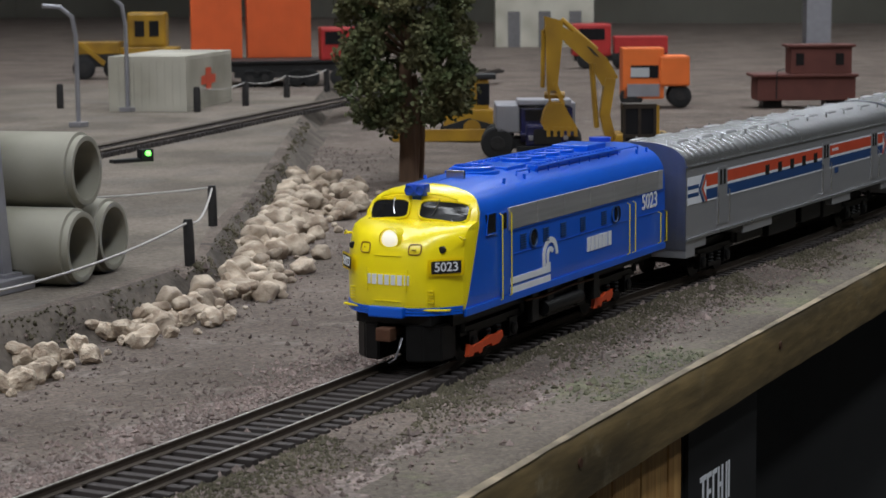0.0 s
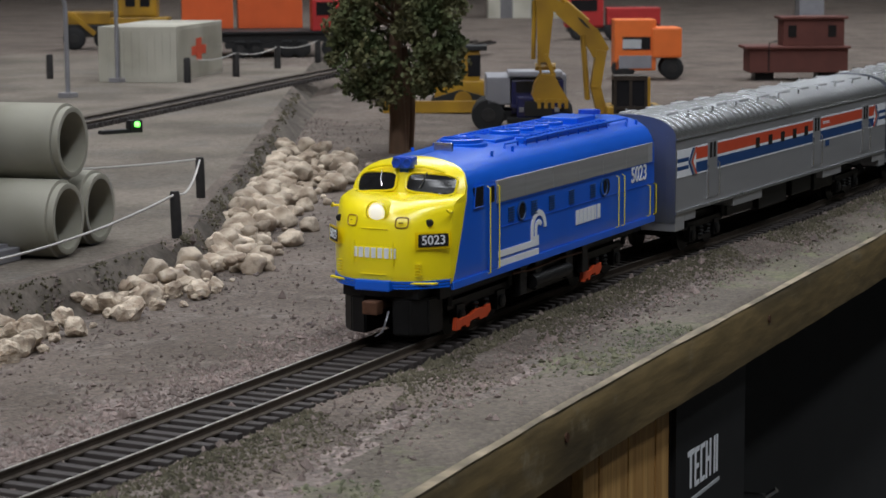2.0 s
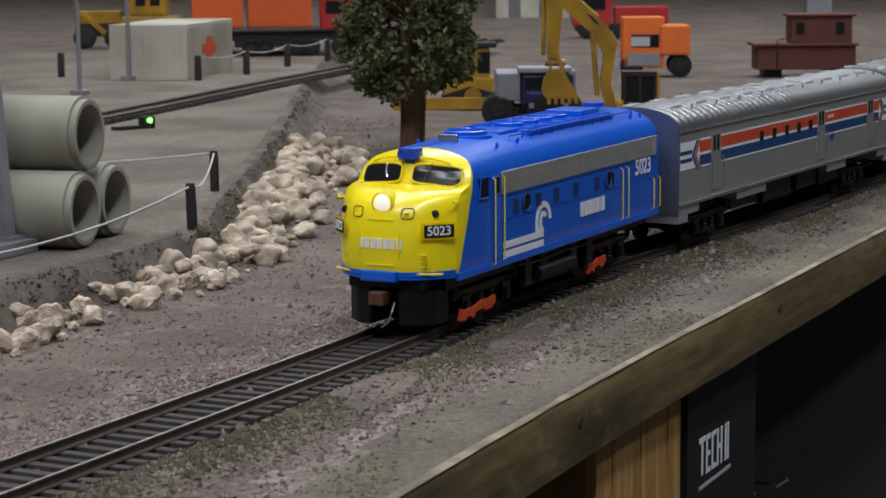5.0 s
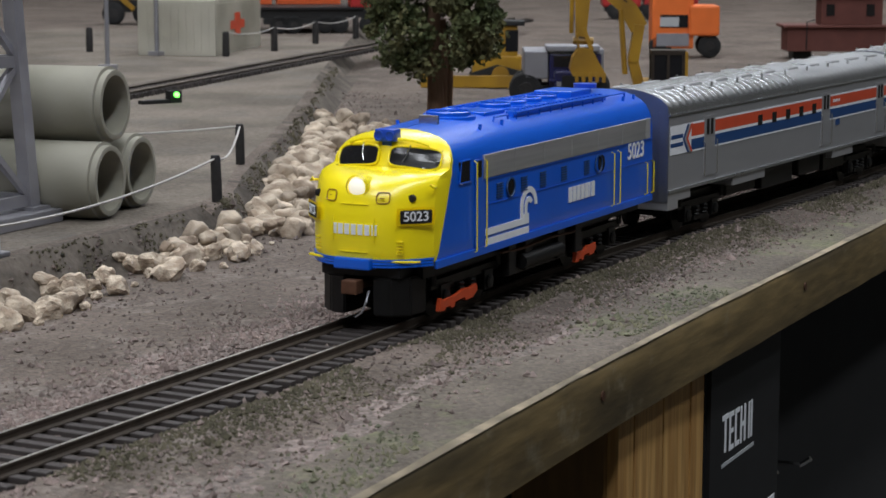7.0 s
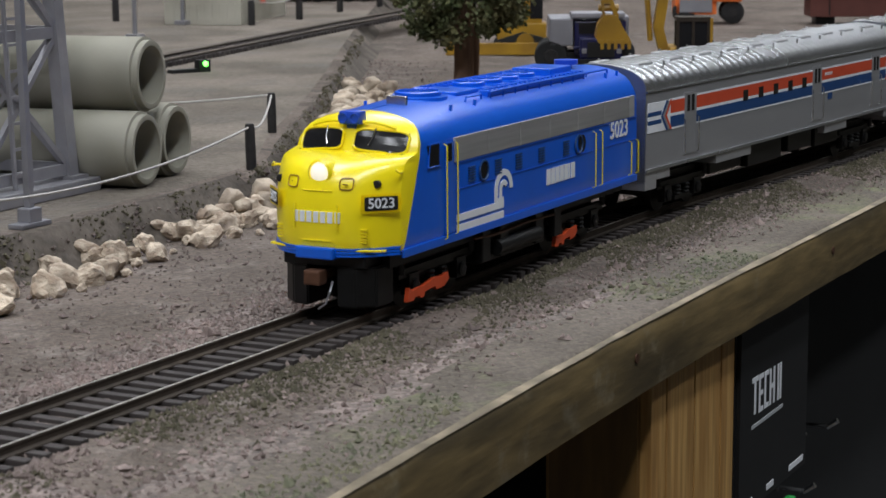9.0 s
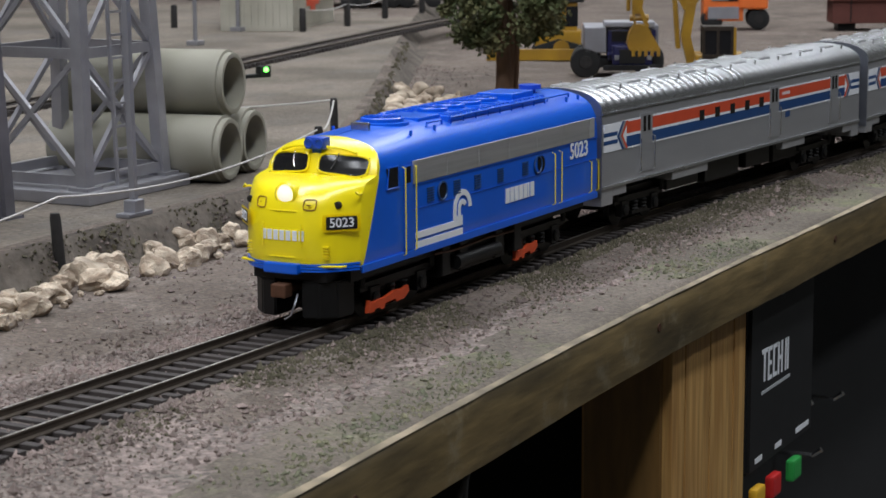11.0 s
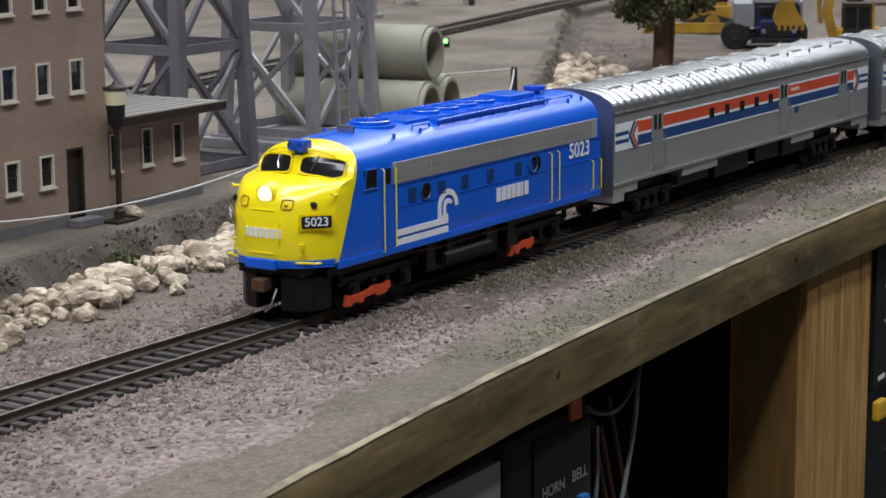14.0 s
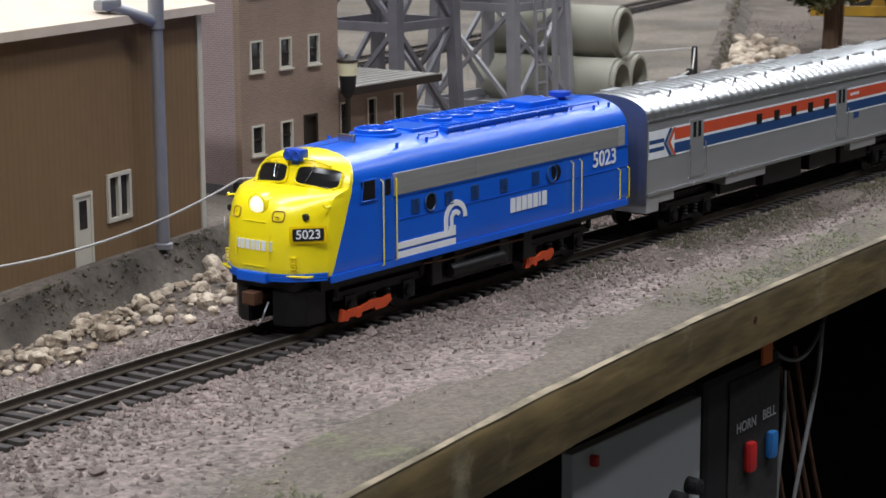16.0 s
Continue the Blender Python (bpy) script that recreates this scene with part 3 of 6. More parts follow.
def nose_row(z):
    zs = [r[0] for r in NOSE]
    return [float(np.interp(z, zs, [r[k] for r in NOSE])) for k in range(1, 5)]


def nose_point(y, z, out=0.0):
    """A place on the skin of the nose."""
    w, x0, k, p = nose_row(z)
    s = min(1.0, abs(y) / w)
    return (x0 + k * s**p - out, y, z)


def paint_line(z):
    return 1.36 + max(0, z - 1.67) * 0.40 if z < 4.5 else 2.5 + (z - 4.5) * 0.7


def carbody():
    zs = sorted({round(r[0], 3) for r in NOSE} | {1.8, 2.1, 2.3, 2.9, 3.4, 3.68, 3.88, 4.2, 4.4, 4.58, 4.72, 4.83, 4.92})
    ss = [math.sin(radians(a)) for a in range(-90, 91, 6)]
    nose, body = bmesh.new(), bmesh.new()
    front, sides = [], {-1: [], 1: []}
    for z in zs:
        w, x0, k, p = nose_row(z)
        row = [(x0 + k * abs(s) ** p, w * s, z) for s in ss]
        b = max(paint_line(z), x0 + k + 0.03)
        front.append([(b, -w, z)] + row + [(b, w, z)])
        for sd in (-1, 1):
            sides[sd].append([(b + (REAR - b) * i / 24, sd * w, z) for i in range(25)])
    sheet(nose, front)
    for sd in (-1, 1):
        sheet(body, sides[sd])
    sheet(body, [[sides[-1][i][-1], sides[1][i][-1]] for i in range(len(zs))])
    for bm in (nose, body):
        bmesh.ops.remove_doubles(bm, verts=bm.verts, dist=0.004)
    return nose, body


def patch(ys, zs, out, wrap=nose_point, round_off=0.0, n=14):
    """A panel lying on the nose skin; ys and zs give its span; round_off squares to circles."""
    bm = bmesh.new()
    rows = []
    for i in range(n + 1):
        r = []
        for j in range(n + 1):
            u, v = 2 * i / n - 1, 2 * j / n - 1
            a, b = u * math.sqrt(1 - round_off * v * v / 2), v * math.sqrt(1 - round_off * u * u / 2)
            y = (ys[0] + ys[1]) / 2 + (ys[1] - ys[0]) / 2 * a
            z = (zs[0] + zs[1]) / 2 + (zs[1] - zs[0]) / 2 * b
            r.append(wrap(y, z, out))
        rows.append(r)
    sheet(bm, rows)
    return bm


def shield(y, z, out):
    """The windshield band, whose outer corners hang lower."""
    return nose_point(y, z - 0.10 * (abs(y) / 1.5) ** 2, out)


def side_text(x, z, side=-1, y=1.86):
    """A pose for writing on a flank, reading along the car."""
    if side < 0:
        return pose(x * C, -y * C, z * C, 90, 0, 0)
    return pose(x * C, y * C, z * C, 90, 0, 180)


def wheelset(bm, x, r=0.52):
    for sd in (-1, 1):
        lathe(bm, [(r + 0.06, -0.16), (r + 0.06, -0.1), (r, -0.09), (r, 0.08), (0.12, 0.09)], (x, sd * 0.86, r), 20, "y")
    rod(bm, (x, -0.8, r), (x, 0.8, r), 0.1)


def truck_frame(bm, xs, lo=0.28, hi=1.25, y=1.25):
    x0, x1 = min(xs) - 0.75, max(xs) + 0.75
    for sd in (-1, 1):
        yy = sd * y
        box(bm, x0, x1, yy - 0.1, yy + 0.1, 0.78, 1.02)
        for x in xs:
            box(bm, x - 0.27, x + 0.27, yy - 0.16 if sd < 0 else yy - 0.1, yy + 0.1 if sd < 0 else yy + 0.16, 0.3, 0.86)
            lathe(bm, [(0.2, -0.02), (0.2, 0.06), (0.12, 0.09)] if sd > 0 else [(0.2, 0.02), (0.2, -0.06), (0.12, -0.09)], (x, yy + sd * 0.16, 0.52), 12, "y")
        xm = (x0 + x1) / 2
        for d in (-0.35, 0.35):
            for q in range(3):
                lathe(bm, [(0.13, 0.0), (0.16, 0.05), (0.13, 0.1)], (xm + d, yy + sd * 0.08, 0.42 + 0.13 * q), 10, "z")
        box(bm, xm - 0.62, xm + 0.62, yy - 0.14, yy + 0.14, 0.28, 0.42)
        for x in (x0 + 0.1, x1 - 0.1):
            rod(bm, (x, yy + sd * 0.12, 0.9), (x, yy + sd * 0.12, 1.25), 0.09, seg=8)
    box(bm, x0 + 0.3, x1 - 0.3, -1.1, 1.1, 0.85, hi)


def lengthen(L):
    """Draws the body behind the cab out to its full length and crowns the roof; round parts are moved whole."""
    def far(x):
        return x + max(0.0, x - 4.2) * 0.032

    def crown(x, z):
        return z + 0.14 * min(1.0, max(0.0, (z - 4.55) / 0.45)) * min(1.0, max(0.0, (x - 2.4) / 3.0))
    for ob in [c for c in L.children] + [d for c in L.children for d in c.children]:
        if ob.name.startswith("marking"):
            ob.matrix_basis = Matrix.Translation(((far(ob.matrix_basis.translation.x / C) * C - ob.matrix_basis.translation.x), 0, 0)) @ ob.matrix_basis
            continue
        co = [v.co / C for v in ob.data.vertices]
        lo, hi = min(v.x for v in co), max(v.x for v in co)
        mid = (lo + hi) / 2
        low, whole = min(v.z for v in co), hi - lo < 3.6
        for v, q in zip(ob.data.vertices, co):
            x = q.x + far(mid) - mid if whole else far(q.x)
            z = q.z + crown(mid, low) - low if whole and low > 4.55 else crown(q.x, q.z)
            v.co = Vector((x, q.y, z)) * C


def locomotive():
    L = thing("diesel_locomotive", Matrix(), "blue model diesel locomotive with a yellow bulldog nose, on the track", "locomotive")
    nose_bm, body_bm = carbody()
    body = part("body", body_bm, M["blue"], L, "blue painted body", smooth=40)
    nose = part("nose", nose_bm, M["yellow"], L, "yellow bulldog nose and cab front", smooth=45)
    # skirt band round the nose and along the sill
    bm = bmesh.new()
    for i, (z0, z1, o) in enumerate(((1.62, 1.68, 0.05), (1.70, 1.76, 0.06), (1.78, 1.84, 0.05))):
        pts = [nose_point(1.80 * math.sin(radians(a)), 1.75, o) for a in range(-90, 91, 6)]
        pts = [(x, y * 1.02, 0) for x, y, _ in pts]
        for a, b in zip(pts, pts[1:]):
            v = [bm.verts.new((p[0] + dx, p[1], z)) for p in (a, b) for dx, z in ((0, z0), (0, z1), (0.12, z1), (0.12, z0))]
            for f in ((0, 1, 5, 4), (1, 2, 6, 5), (3, 0, 4, 7)):
                bm.faces.new([v[j] for j in f])
    part("anticlimber", bm, M["blue"], L, "blue ribbed band below the nose")
    part("coupler_cover", B((-0.06, 0.4, -0.55, 0.55, 1.56, 1.86), bevel=0.05), M["blue"], L, "blue cover over the coupler")
    part("sill", B((1.3, REAR, -1.87, -1.78, 1.5, 1.72), (1.3, REAR, 1.78, 1.87, 1.5, 1.72), bevel=0.02), M["blue"], L)
    # windows
    for sd in (-1, 1):
        ys = (0.18, 1.56) if sd > 0 else (-1.56, -0.18)
        fr = part("windshield", patch(ys, (4.17, 4.68), 0.035, wrap=shield, round_off=0.16), M["glass"], nose, "dark windshield")
        bm = bmesh.new()
        n = 28
        ring = []
        for i in range(n + 1):
            a = 2 * math.pi * i / n
            c, s = math.cos(a), math.sin(a)
            c, s = np.sign(c) * abs(c) ** 0.45, np.sign(s) * abs(s) ** 0.45
            ring.append(shield((ys[0] + ys[1]) / 2 + 0.71 * c, 4.425 + 0.27 * s, 0.05))
        wire(bm, ring, 0.035, 5)
        part("window_rim", bm, M["yellow"], fr)
        bm = bmesh.new()
        wire(bm, [nose_point(sd * 0.72, 4.7, 0.09), nose_point(sd * 0.68, 4.45, 0.10), nose_point(sd * 0.60, 4.28, 0.10)], 0.018, 5)
        part("wiper", bm, M["chrome"], fr, "bright wire wiper")
        part("cab_window", B((2.74, 3.32, sd * 1.79 - 0.02 if sd > 0 else sd * 1.85, sd * 1.85 if sd > 0 else sd * 1.79 + 0.02, 3.66, 4.22), bevel=0.01), M["glass"], body, "dark cab side window")
        bm = bmesh.new()
        wire(bm, [(2.68, sd * 1.85, 3.64), (3.36, sd * 1.85, 3.64), (3.36, sd * 1.85, 4.25), (2.8, sd * 1.84, 4.25), (2.68, sd * 1.85, 3.64)], 0.025, 5)
        part("window_rim", bm, M["blue"], body)
        # cab door and grab rails
        part("cab_door", B((3.66, 4.16, sd * 1.84 - 0.015, sd * 1.84 + 0.015, 1.75, 4.2), bevel=0.01), M["blue"], body)
        part("cab_door_glass", B((3.78, 4.02, sd * 1.86 - 0.01, sd * 1.86 + 0.01, 3.7, 4.16), bevel=0.005), M["glass"], body)
        for xr, z0, z1 in ((3.6, 1.62, 4.18), (4.22, 1.68, 4.18), (13.3, 1.72, 3.46), (13.8, 1.72, 3.46), (16.12, 1.75, 2.85), (16.68, 1.75, 2.85)):
            bm = bmesh.new()
            wire(bm, [(xr, sd * 1.83, z0), (xr, sd * 1.93, z0 + 0.05), (xr, sd * 1.93, z1 - 0.05), (xr, sd * 1.83, z1)], 0.021, 5)
            part("grab_rail", bm, M["yellow"], body, "yellow grab rail")
        # grille with fine slats
        g = part("air_grille", B((4.2, 16.5, sd * 1.83 - 0.02, sd * 1.83 + 0.02, 3.62, 4.28)), M["grille"], body, "brushed silver side grille")
        bm = bmesh.new()
        for i in range(14):
            z = 3.65 + i * 0.046
            box(bm, 4.22, 16.48, sd * 1.85 - 0.012, sd * 1.85 + 0.012, z, z + 0.02)
        for i in range(7):
            x = 4.2 + 12.25 * i / 6
            box(bm, x, x + 0.05, sd * 1.855 - 0.012, sd * 1.855 + 0.012, 3.62, 4.28)
        tagged(part("grille_slat", bm, M["grille"], g), kind="stuff")
        # portholes and louvres
        for x in (5.95, 12.45):
            bm = bmesh.new()
            lathe(bm, [(0.26, -0.015), (0.26, 0.03), (0.22, 0.035)], (x, sd * 1.84, 3.2), 24, "y")
            ph = part("porthole", bm, M["glass"], body, "round dark porthole", smooth=40)
            bm = bmesh.new()
            wire(bm, [(x + 0.27 * math.cos(a), sd * 1.86, 3.2 + 0.27 * math.sin(a)) for a in (2 * math.pi * i / 24 for i in range(25))], 0.03, 5)
            part("porthole_rim", bm, M["stripe_blue"], ph)
        for x in (5.2, 6.8, 8.1, 9.6, 11.3):
            bm = bmesh.new()
            for i in range(6):
                for h in (0, 1):
                    box(bm, x - 0.2 + 0.21 * h, x - 0.01 + 0.21 * h, sd * 1.845 - 0.02, sd * 1.845 + 0.02, 2.98 + i * 0.075, 3.02 + i * 0.075)
            part("louvre", bm, M["stripe_blue"], body, "dark blue louvre")
        part("belt_rail", B((4.2, REAR, sd * 1.835 - 0.015, sd * 1.835 + 0.015, 2.86, 2.885), (4.2, REAR, sd * 1.835 - 0.015, sd * 1.835 + 0.015, 3.57, 3.60)), M["blue"], body)
        # white emblem of stripes and arcs, and the name as bars
        bm = bmesh.new()
        y0 = sd * 1.845
        for z in (1.72, 2.0):
            box(bm, 4.26, 7.15, y0 - 0.012, y0 + 0.012, z, z + 0.19)
        box(bm, 6.8, 7.15, y0 - 0.011, y0 + 0.011, 2.19, 2.3)
        box(bm, 6.58, 6.76, y0 - 0.012, y0 + 0.012, 2.19, 2.52)
        box(bm, 6.88, 7.03, y0 - 0.0125, y0 + 0.0125, 2.3, 2.52)
        for r0, r1, a0, a1 in ((0.40, 0.58, 0, 180), (0.13, 0.28, 30, 180)):
            n = 18
            for i in range(n):
                q = [radians(a0 + (a1 - a0) * j / n) for j in (i, i + 1)]
                cx, cz = 7.16, 2.5
                prism(bm, [(cx + r * math.cos(a), cz + r * math.sin(a)) for r, a in ((r0, q[0]), (r1, q[0]), (r1, q[1]), (r0, q[1]))], 0.024, "y", y0 - 0.012)
        part("emblem", bm, M["white"], body, "white striped arc emblem")
        bm = bmesh.new()
        for i in range(7):
            x = 9.92 + i * 0.315 - (0.12 if i == 6 else 0)
            w = 0.1 if i == 5 else 0.25
            prism(bm, [(x, 2.24), (x + w, 2.24), (x + w, 2.7), (x, 2.7)], 0.024, "y", y0 - 0.012)
        part("name_bars", bm, M["white"], body, "white lettering bars")
        letters("5023", 0.74, M["white"], body, side_text(15.28, 3.3, sd, 1.85), "white road number")
    # nose details
    bm = bmesh.new()
    lathe(bm, [(0.34, 0.25), (0.34, -0.14), (0.28, -0.18), (0.27, -0.1)], (0.42, 0, 3.72), 28, "x")
    hl = part("headlight_housing", bm, M["yellow"], nose, smooth=40)
    bm = bmesh.new()
    lathe(bm, [(0.28, -0.08), (0.25, -0.15), (0.14, -0.2), (0.02, -0.21)], (0.42, 0, 3.72), 24, "x")
    part("headlight", bm, M["lens"], hl, "lit white headlight", smooth=60)
    for sd in (-1, 1):
        def board(y, z, out, sd=sd):
            """A flat plane across the shoulder of the nose."""
            u = sd * y - 1.2
            return (0.36 + u - out * 0.7, sd * (1.2 + u * 0.97 + out * 0.7), z)
        ys = sorted((sd * 1.22, sd * 1.86))
        box_bm = patch((ys[0] - 0.07, ys[1] + 0.07), (2.74, 3.22), 0.06, wrap=board, round_off=0.15)
        bmesh.ops.solidify(box_bm, geom=list(box_bm.faces), thickness=0.3)
        nb = part("number_board", box_bm, M["yellow"], nose, smooth=30)
        part("number_glass", patch((ys[0], ys[1]), (2.8, 3.16), 0.075, wrap=board, round_off=0.1), M["black"], nb, "black number panel")
        a = math.degrees(math.atan2(1.0, 0.97))
        p = board(sd * 1.54, 2.98, 0.09)
        letters("5023", 0.36, M["white"], nb, pose(p[0] * C, p[1] * C, p[2] * C, 90, 0, -90 - sd * a), "white road number")
        bm = bmesh.new()
        q = nose_point(sd * 1.42, 3.45)
        lathe(bm, [(0.10, 0.05), (0.10, -0.06), (0.05, -0.07)], q, 14, "x")
        part("class_lamp", bm, M["black"], nose, "small dark marker lamp")
        ring = [nose_point(sd * 0.78 + 0.17 * np.sign(math.cos(t)) * abs(math.cos(t)) ** 0.5, 3.47 + 0.14 * np.sign(math.sin(t)) * abs(math.sin(t)) ** 0.5, 0.02) for t in (2 * math.pi * i / 20 for i in range(21))]
        bm = bmesh.new()
        wire(bm, ring, 0.02, 5)
        box(bm, ring[0][0] - 0.04, ring[0][0] + 0.02, sd * 0.78 - 0.06, sd * 0.78 + 0.06, 3.45, 3.48)
        part("nose_hatch", bm, M["cat"], nose)
        bm = bmesh.new()
        wire(bm, [nose_point(sd * 0.62, z, 0.06) for z in (2.3, 2.5, 2.75, 2.95)], 0.025, 5)
        part("nose_grab", bm, M["yellow"], nose)
        bm = bmesh.new()
        for i in range(5):
            q = nose_point(sd * 1.18, 1.98 + 0.08 * i, 0.03)
            box(bm, q[0], q[0] + 0.08, q[1] - 0.14, q[1] + 0.14, q[2], q[2] + 0.035)
        part("nose_louvre", bm, M["yellow"], nose)
        bm = bmesh.new()
        wire(bm, [nose_point(sd * (0.35 + 0.22 * i), 4.86 - 0.04 * i * i / 4, 0.2) for i in range(5)], 0.045, 6)
        part("visor_rail", bm, M["yellow"], nose, "yellow wire grab rail over the windshield")
        bm = bmesh.new()
        q = nose_point(sd * 1.3, 1.72, 0.1)
        wire(bm, [(q[0] + 0.06, sd * 1.02, 1.76), (q[0] - 0.14, sd * 1.04, 1.78), (q[0] + 0.1, sd * 1.62, 1.78), (q[0] + 0.3, sd * 1.64, 1.76)], 0.035, 5)
        part("coupler_lever_rail", bm, M["yellow"], nose)
        bm = bmesh.new()
        q = nose_point(sd * 1.5, 3.72)
        wire(bm, [(q[0] + 0.5, sd * 1.7, 3.7), (q[0] + 0.3, sd * 1.86, 3.72), (q[0] + 0.12, sd * 1.88, 3.72), (q[0] + 0.08, sd * 1.8, 3.8)], 0.035, 6)
        part("cab_step", bm, M["yellow"], nose)
    bm = bmesh.new()
    for z in (3.28, 2.02):
        wire(bm, [nose_point(y, z, 0.015) for y in (-0.42, -0.2, 0, 0.2, 0.42)], 0.02, 5)
    part("nose_door_seam", bm, M["yellow"], nose)
    bm = bmesh.new()
    for i in range(7):
        y = 0.66 - i * 0.2
        q = nose_point(y - 0.07, 2.62, 0.012)
        box(bm, q[0] - 0.006, q[0] + 0.05, y - 0.14, y, 2.48, 2.76)
    part("nose_name_bars", bm, M["white"], nose, "worn white lettering bars")
    bm = bmesh.new()
    bm = B((1.82, 2.2, -0.32, 0.32, 4.78, 5.13), bevel=0.07)
    for y in (-0.17, 0.17):
        lathe(bm, [(0.14, 0.0), (0.14, -0.04), (0.11, -0.04), (0.1, -0.01), (0.02, -0.005)], (1.82, y, 4.95), 14, "x")
    box(bm, 1.95, 2.6, -0.14, 0.14, 4.66, 4.84)
    part("roof_lamp", bm, M["clear"], L, "blue warning lamp on the cab roof", smooth=40)
    part("roof_bracket", B((4.0, 4.12, -0.5, 0.1, 4.98, 5.26), bevel=0.03), M["chrome"], L, "bright bracket on the roof")
    # roof gear
    def fan(x, r, z=5.03):
        bm = bmesh.new()
        lathe(bm, [(r * 1.3, -0.1), (r * 1.28, 0.04), (r * 1.05, 0.06), (r * 1.05, 0.16), (r * 0.95, 0.19), (r * 0.88, 0.17), (r * 0.86, 0.06), (r * 0.3, 0.05), (r * 0.25, 0.16), (0.02, 0.18)], (x, 0, z), 28)
        f = part("roof_fan", bm, M["blue"], L, smooth=35)
        bm = bmesh.new()
        for i in range(16):
            a = 2 * math.pi * i / 16
            beam(bm, (x + r * 0.25 * math.cos(a), r * 0.25 * math.sin(a), z + 0.17), (x + r * 0.92 * math.cos(a), r * 0.92 * math.sin(a), z + 0.17), 0.03)
        tagged(part("fan_grid", bm, M["blue"], f), kind="stuff")
    fan(5.6, 0.62)
    for x in (8.6, 9.7, 10.8, 11.9):
        fan(x, 0.46)
    for sd in (-1, 1):
        bm = B((7.6, 14.2, sd * 0.98 - 0.14, sd * 0.98 + 0.14, 4.84, 5.06), bevel=0.03)
        wire(bm, [(7.5, sd * 1.22, 5.02), (10, sd * 1.22, 5.04), (14.3, sd * 1.22, 5.02)], 0.045, 6)
        for i in range(9):
            rod(bm, (7.6 + 0.8 * i, sd * 1.2, 4.75), (7.6 + 0.8 * i, sd * 1.2, 4.99), 0.025, seg=5)
        part("roof_duct", bm, M["blue"], L)
        for x in (5.0, 6.4, 15.4, 16.3):
            bm = bmesh.new()
            rod(bm, (x, sd * 1.3, 4.75), (x, sd * 1.32, 5.0), 0.05, seg=8)
            part("lift_ring", bm, M["blue"], L)
        for xa, xb in ((6.2, 7.2), (14.3, 16.0)):
            bm = bmesh.new()
            wire(bm, [(xa, sd * 1.12, 4.9), (xa + 0.05, sd * 1.13, 5.03), (xb - 0.05, sd * 1.13, 5.03), (xb, sd * 1.12, 4.9)], 0.035, 5)
            part("roof_rail", bm, M["blue"], L)
    for i in range(22):
        x = 7.7 + i * 0.3
        for sd in (-1, 1):
            part("duct_louvre", B((x, x + 0.16, sd * 0.98 - 0.12, sd * 0.98 + 0.12, 5.055, 5.1)), M["blue"], L)
    part("roof_hatch", B((12.7, 14.3, -0.66, 0.66, 4.95, 5.26), bevel=0.06), M["blue"], L)
    part("roof_hatch", B((6.5, 7.9, -0.7, 0.7, 4.96, 5.1), bevel=0.05), M["blue"], L)
    bm = bmesh.new()
    lathe(bm, [(0.2, -0.1), (0.2, 0.18), (0.38, 0.2), (0.38, 0.34), (0.05, 0.36)], (15.3, 0, 5.0), 20)
    part("roof_stack", bm, M["clear"], L, "blue roof vent stack", smooth=40)
    for x in (4.3, 8.0, 12.4):
        part("roof_seam", patch((-1.4, 1.4), (0, 1), 0, wrap=lambda y, z, o, x=x: (x + 0.05 * z, y, 0.008 + float(np.interp(abs(y), [0, 0.45, 0.85, 1.18, 1.42], [5.04, 5.02, 4.96, 4.88, 4.78]))), n=12), M["blue"], L)
    # under the floor
    part("underframe", B((1.3, 16.5, -1.45, 1.45, 1.2, 1.64)), M["chassis"], L)
    # made-up black block that keeps the gaps between the trucks dark
    part("drive_box", B((1.8, 15.6, -0.72, 0.72, 0.45, 1.25)), M["chassis"], L)
    bm = B((6.4, 10.6, -1.5, 1.5, 0.45, 1.3), bevel=0.12)
    part("fuel_tank", bm, M["chassis"], L)
    for x in (6.2, 7.3, 9.6, 10.9):
        for sd in (-1, 1):
            y0, y1 = sorted((sd * 1.42, sd * 1.66))
            part("equipment_box", B((x, x + 0.5, y0, y1, 0.55, 1.45), bevel=0.04), M["chassis"], L)
    bm = bmesh.new()
    rod(bm, (7.0, -1.62, 0.85), (9.8, -1.62, 0.85), 0.22, seg=14)
    part("air_tank", bm, M["chassis"], L, smooth=40)
    bm = bmesh.new()
    wire(bm, [(5.8, -1.6, 1.3), (7, -1.66, 1.25), (9, -1.66, 1.3), (11.2, -1.6, 1.22)], 0.05, 5)
    part("pipe_run", bm, M["rust"], L)
    for xs in ((2.7, 5.4), (11.7, 14.4)):
        bm = bmesh.new()
        truck_frame(bm, xs)
        t = part("truck", bm, M["chassis"], L, "black sprung truck frame")
        for x in xs:
            bm = bmesh.new()
            wheelset(bm, x)
            part("wheelset", bm, M["chassis"], t, smooth=40)
    for x, k in ((2.05, 1.62), (11.15, 1.12)):
        for sd in (-1, 1):
            bm = bmesh.new()
            prism(bm, [(x + k * a, b) for a, b in ((0, 0.2), (0.2, 0.18), (0.24, 0.26), (0.4, 0.26), (0.46, 0.18), (0.56, 0.2), (0.6, 0.32), (0.95, 0.36), (1.0, 0.26), (1.28, 0.28), (1.45, 0.44), (1.42, 0.62), (1.22, 0.56), (0.95, 0.6), (0.6, 0.48), (0.35, 0.5), (0.2, 0.44), (0.05, 0.56))], 0.12, "y", sd * 1.5 - 0.06)
            part("step_bracket", bm, M["red"], L, "bright red step bracket")
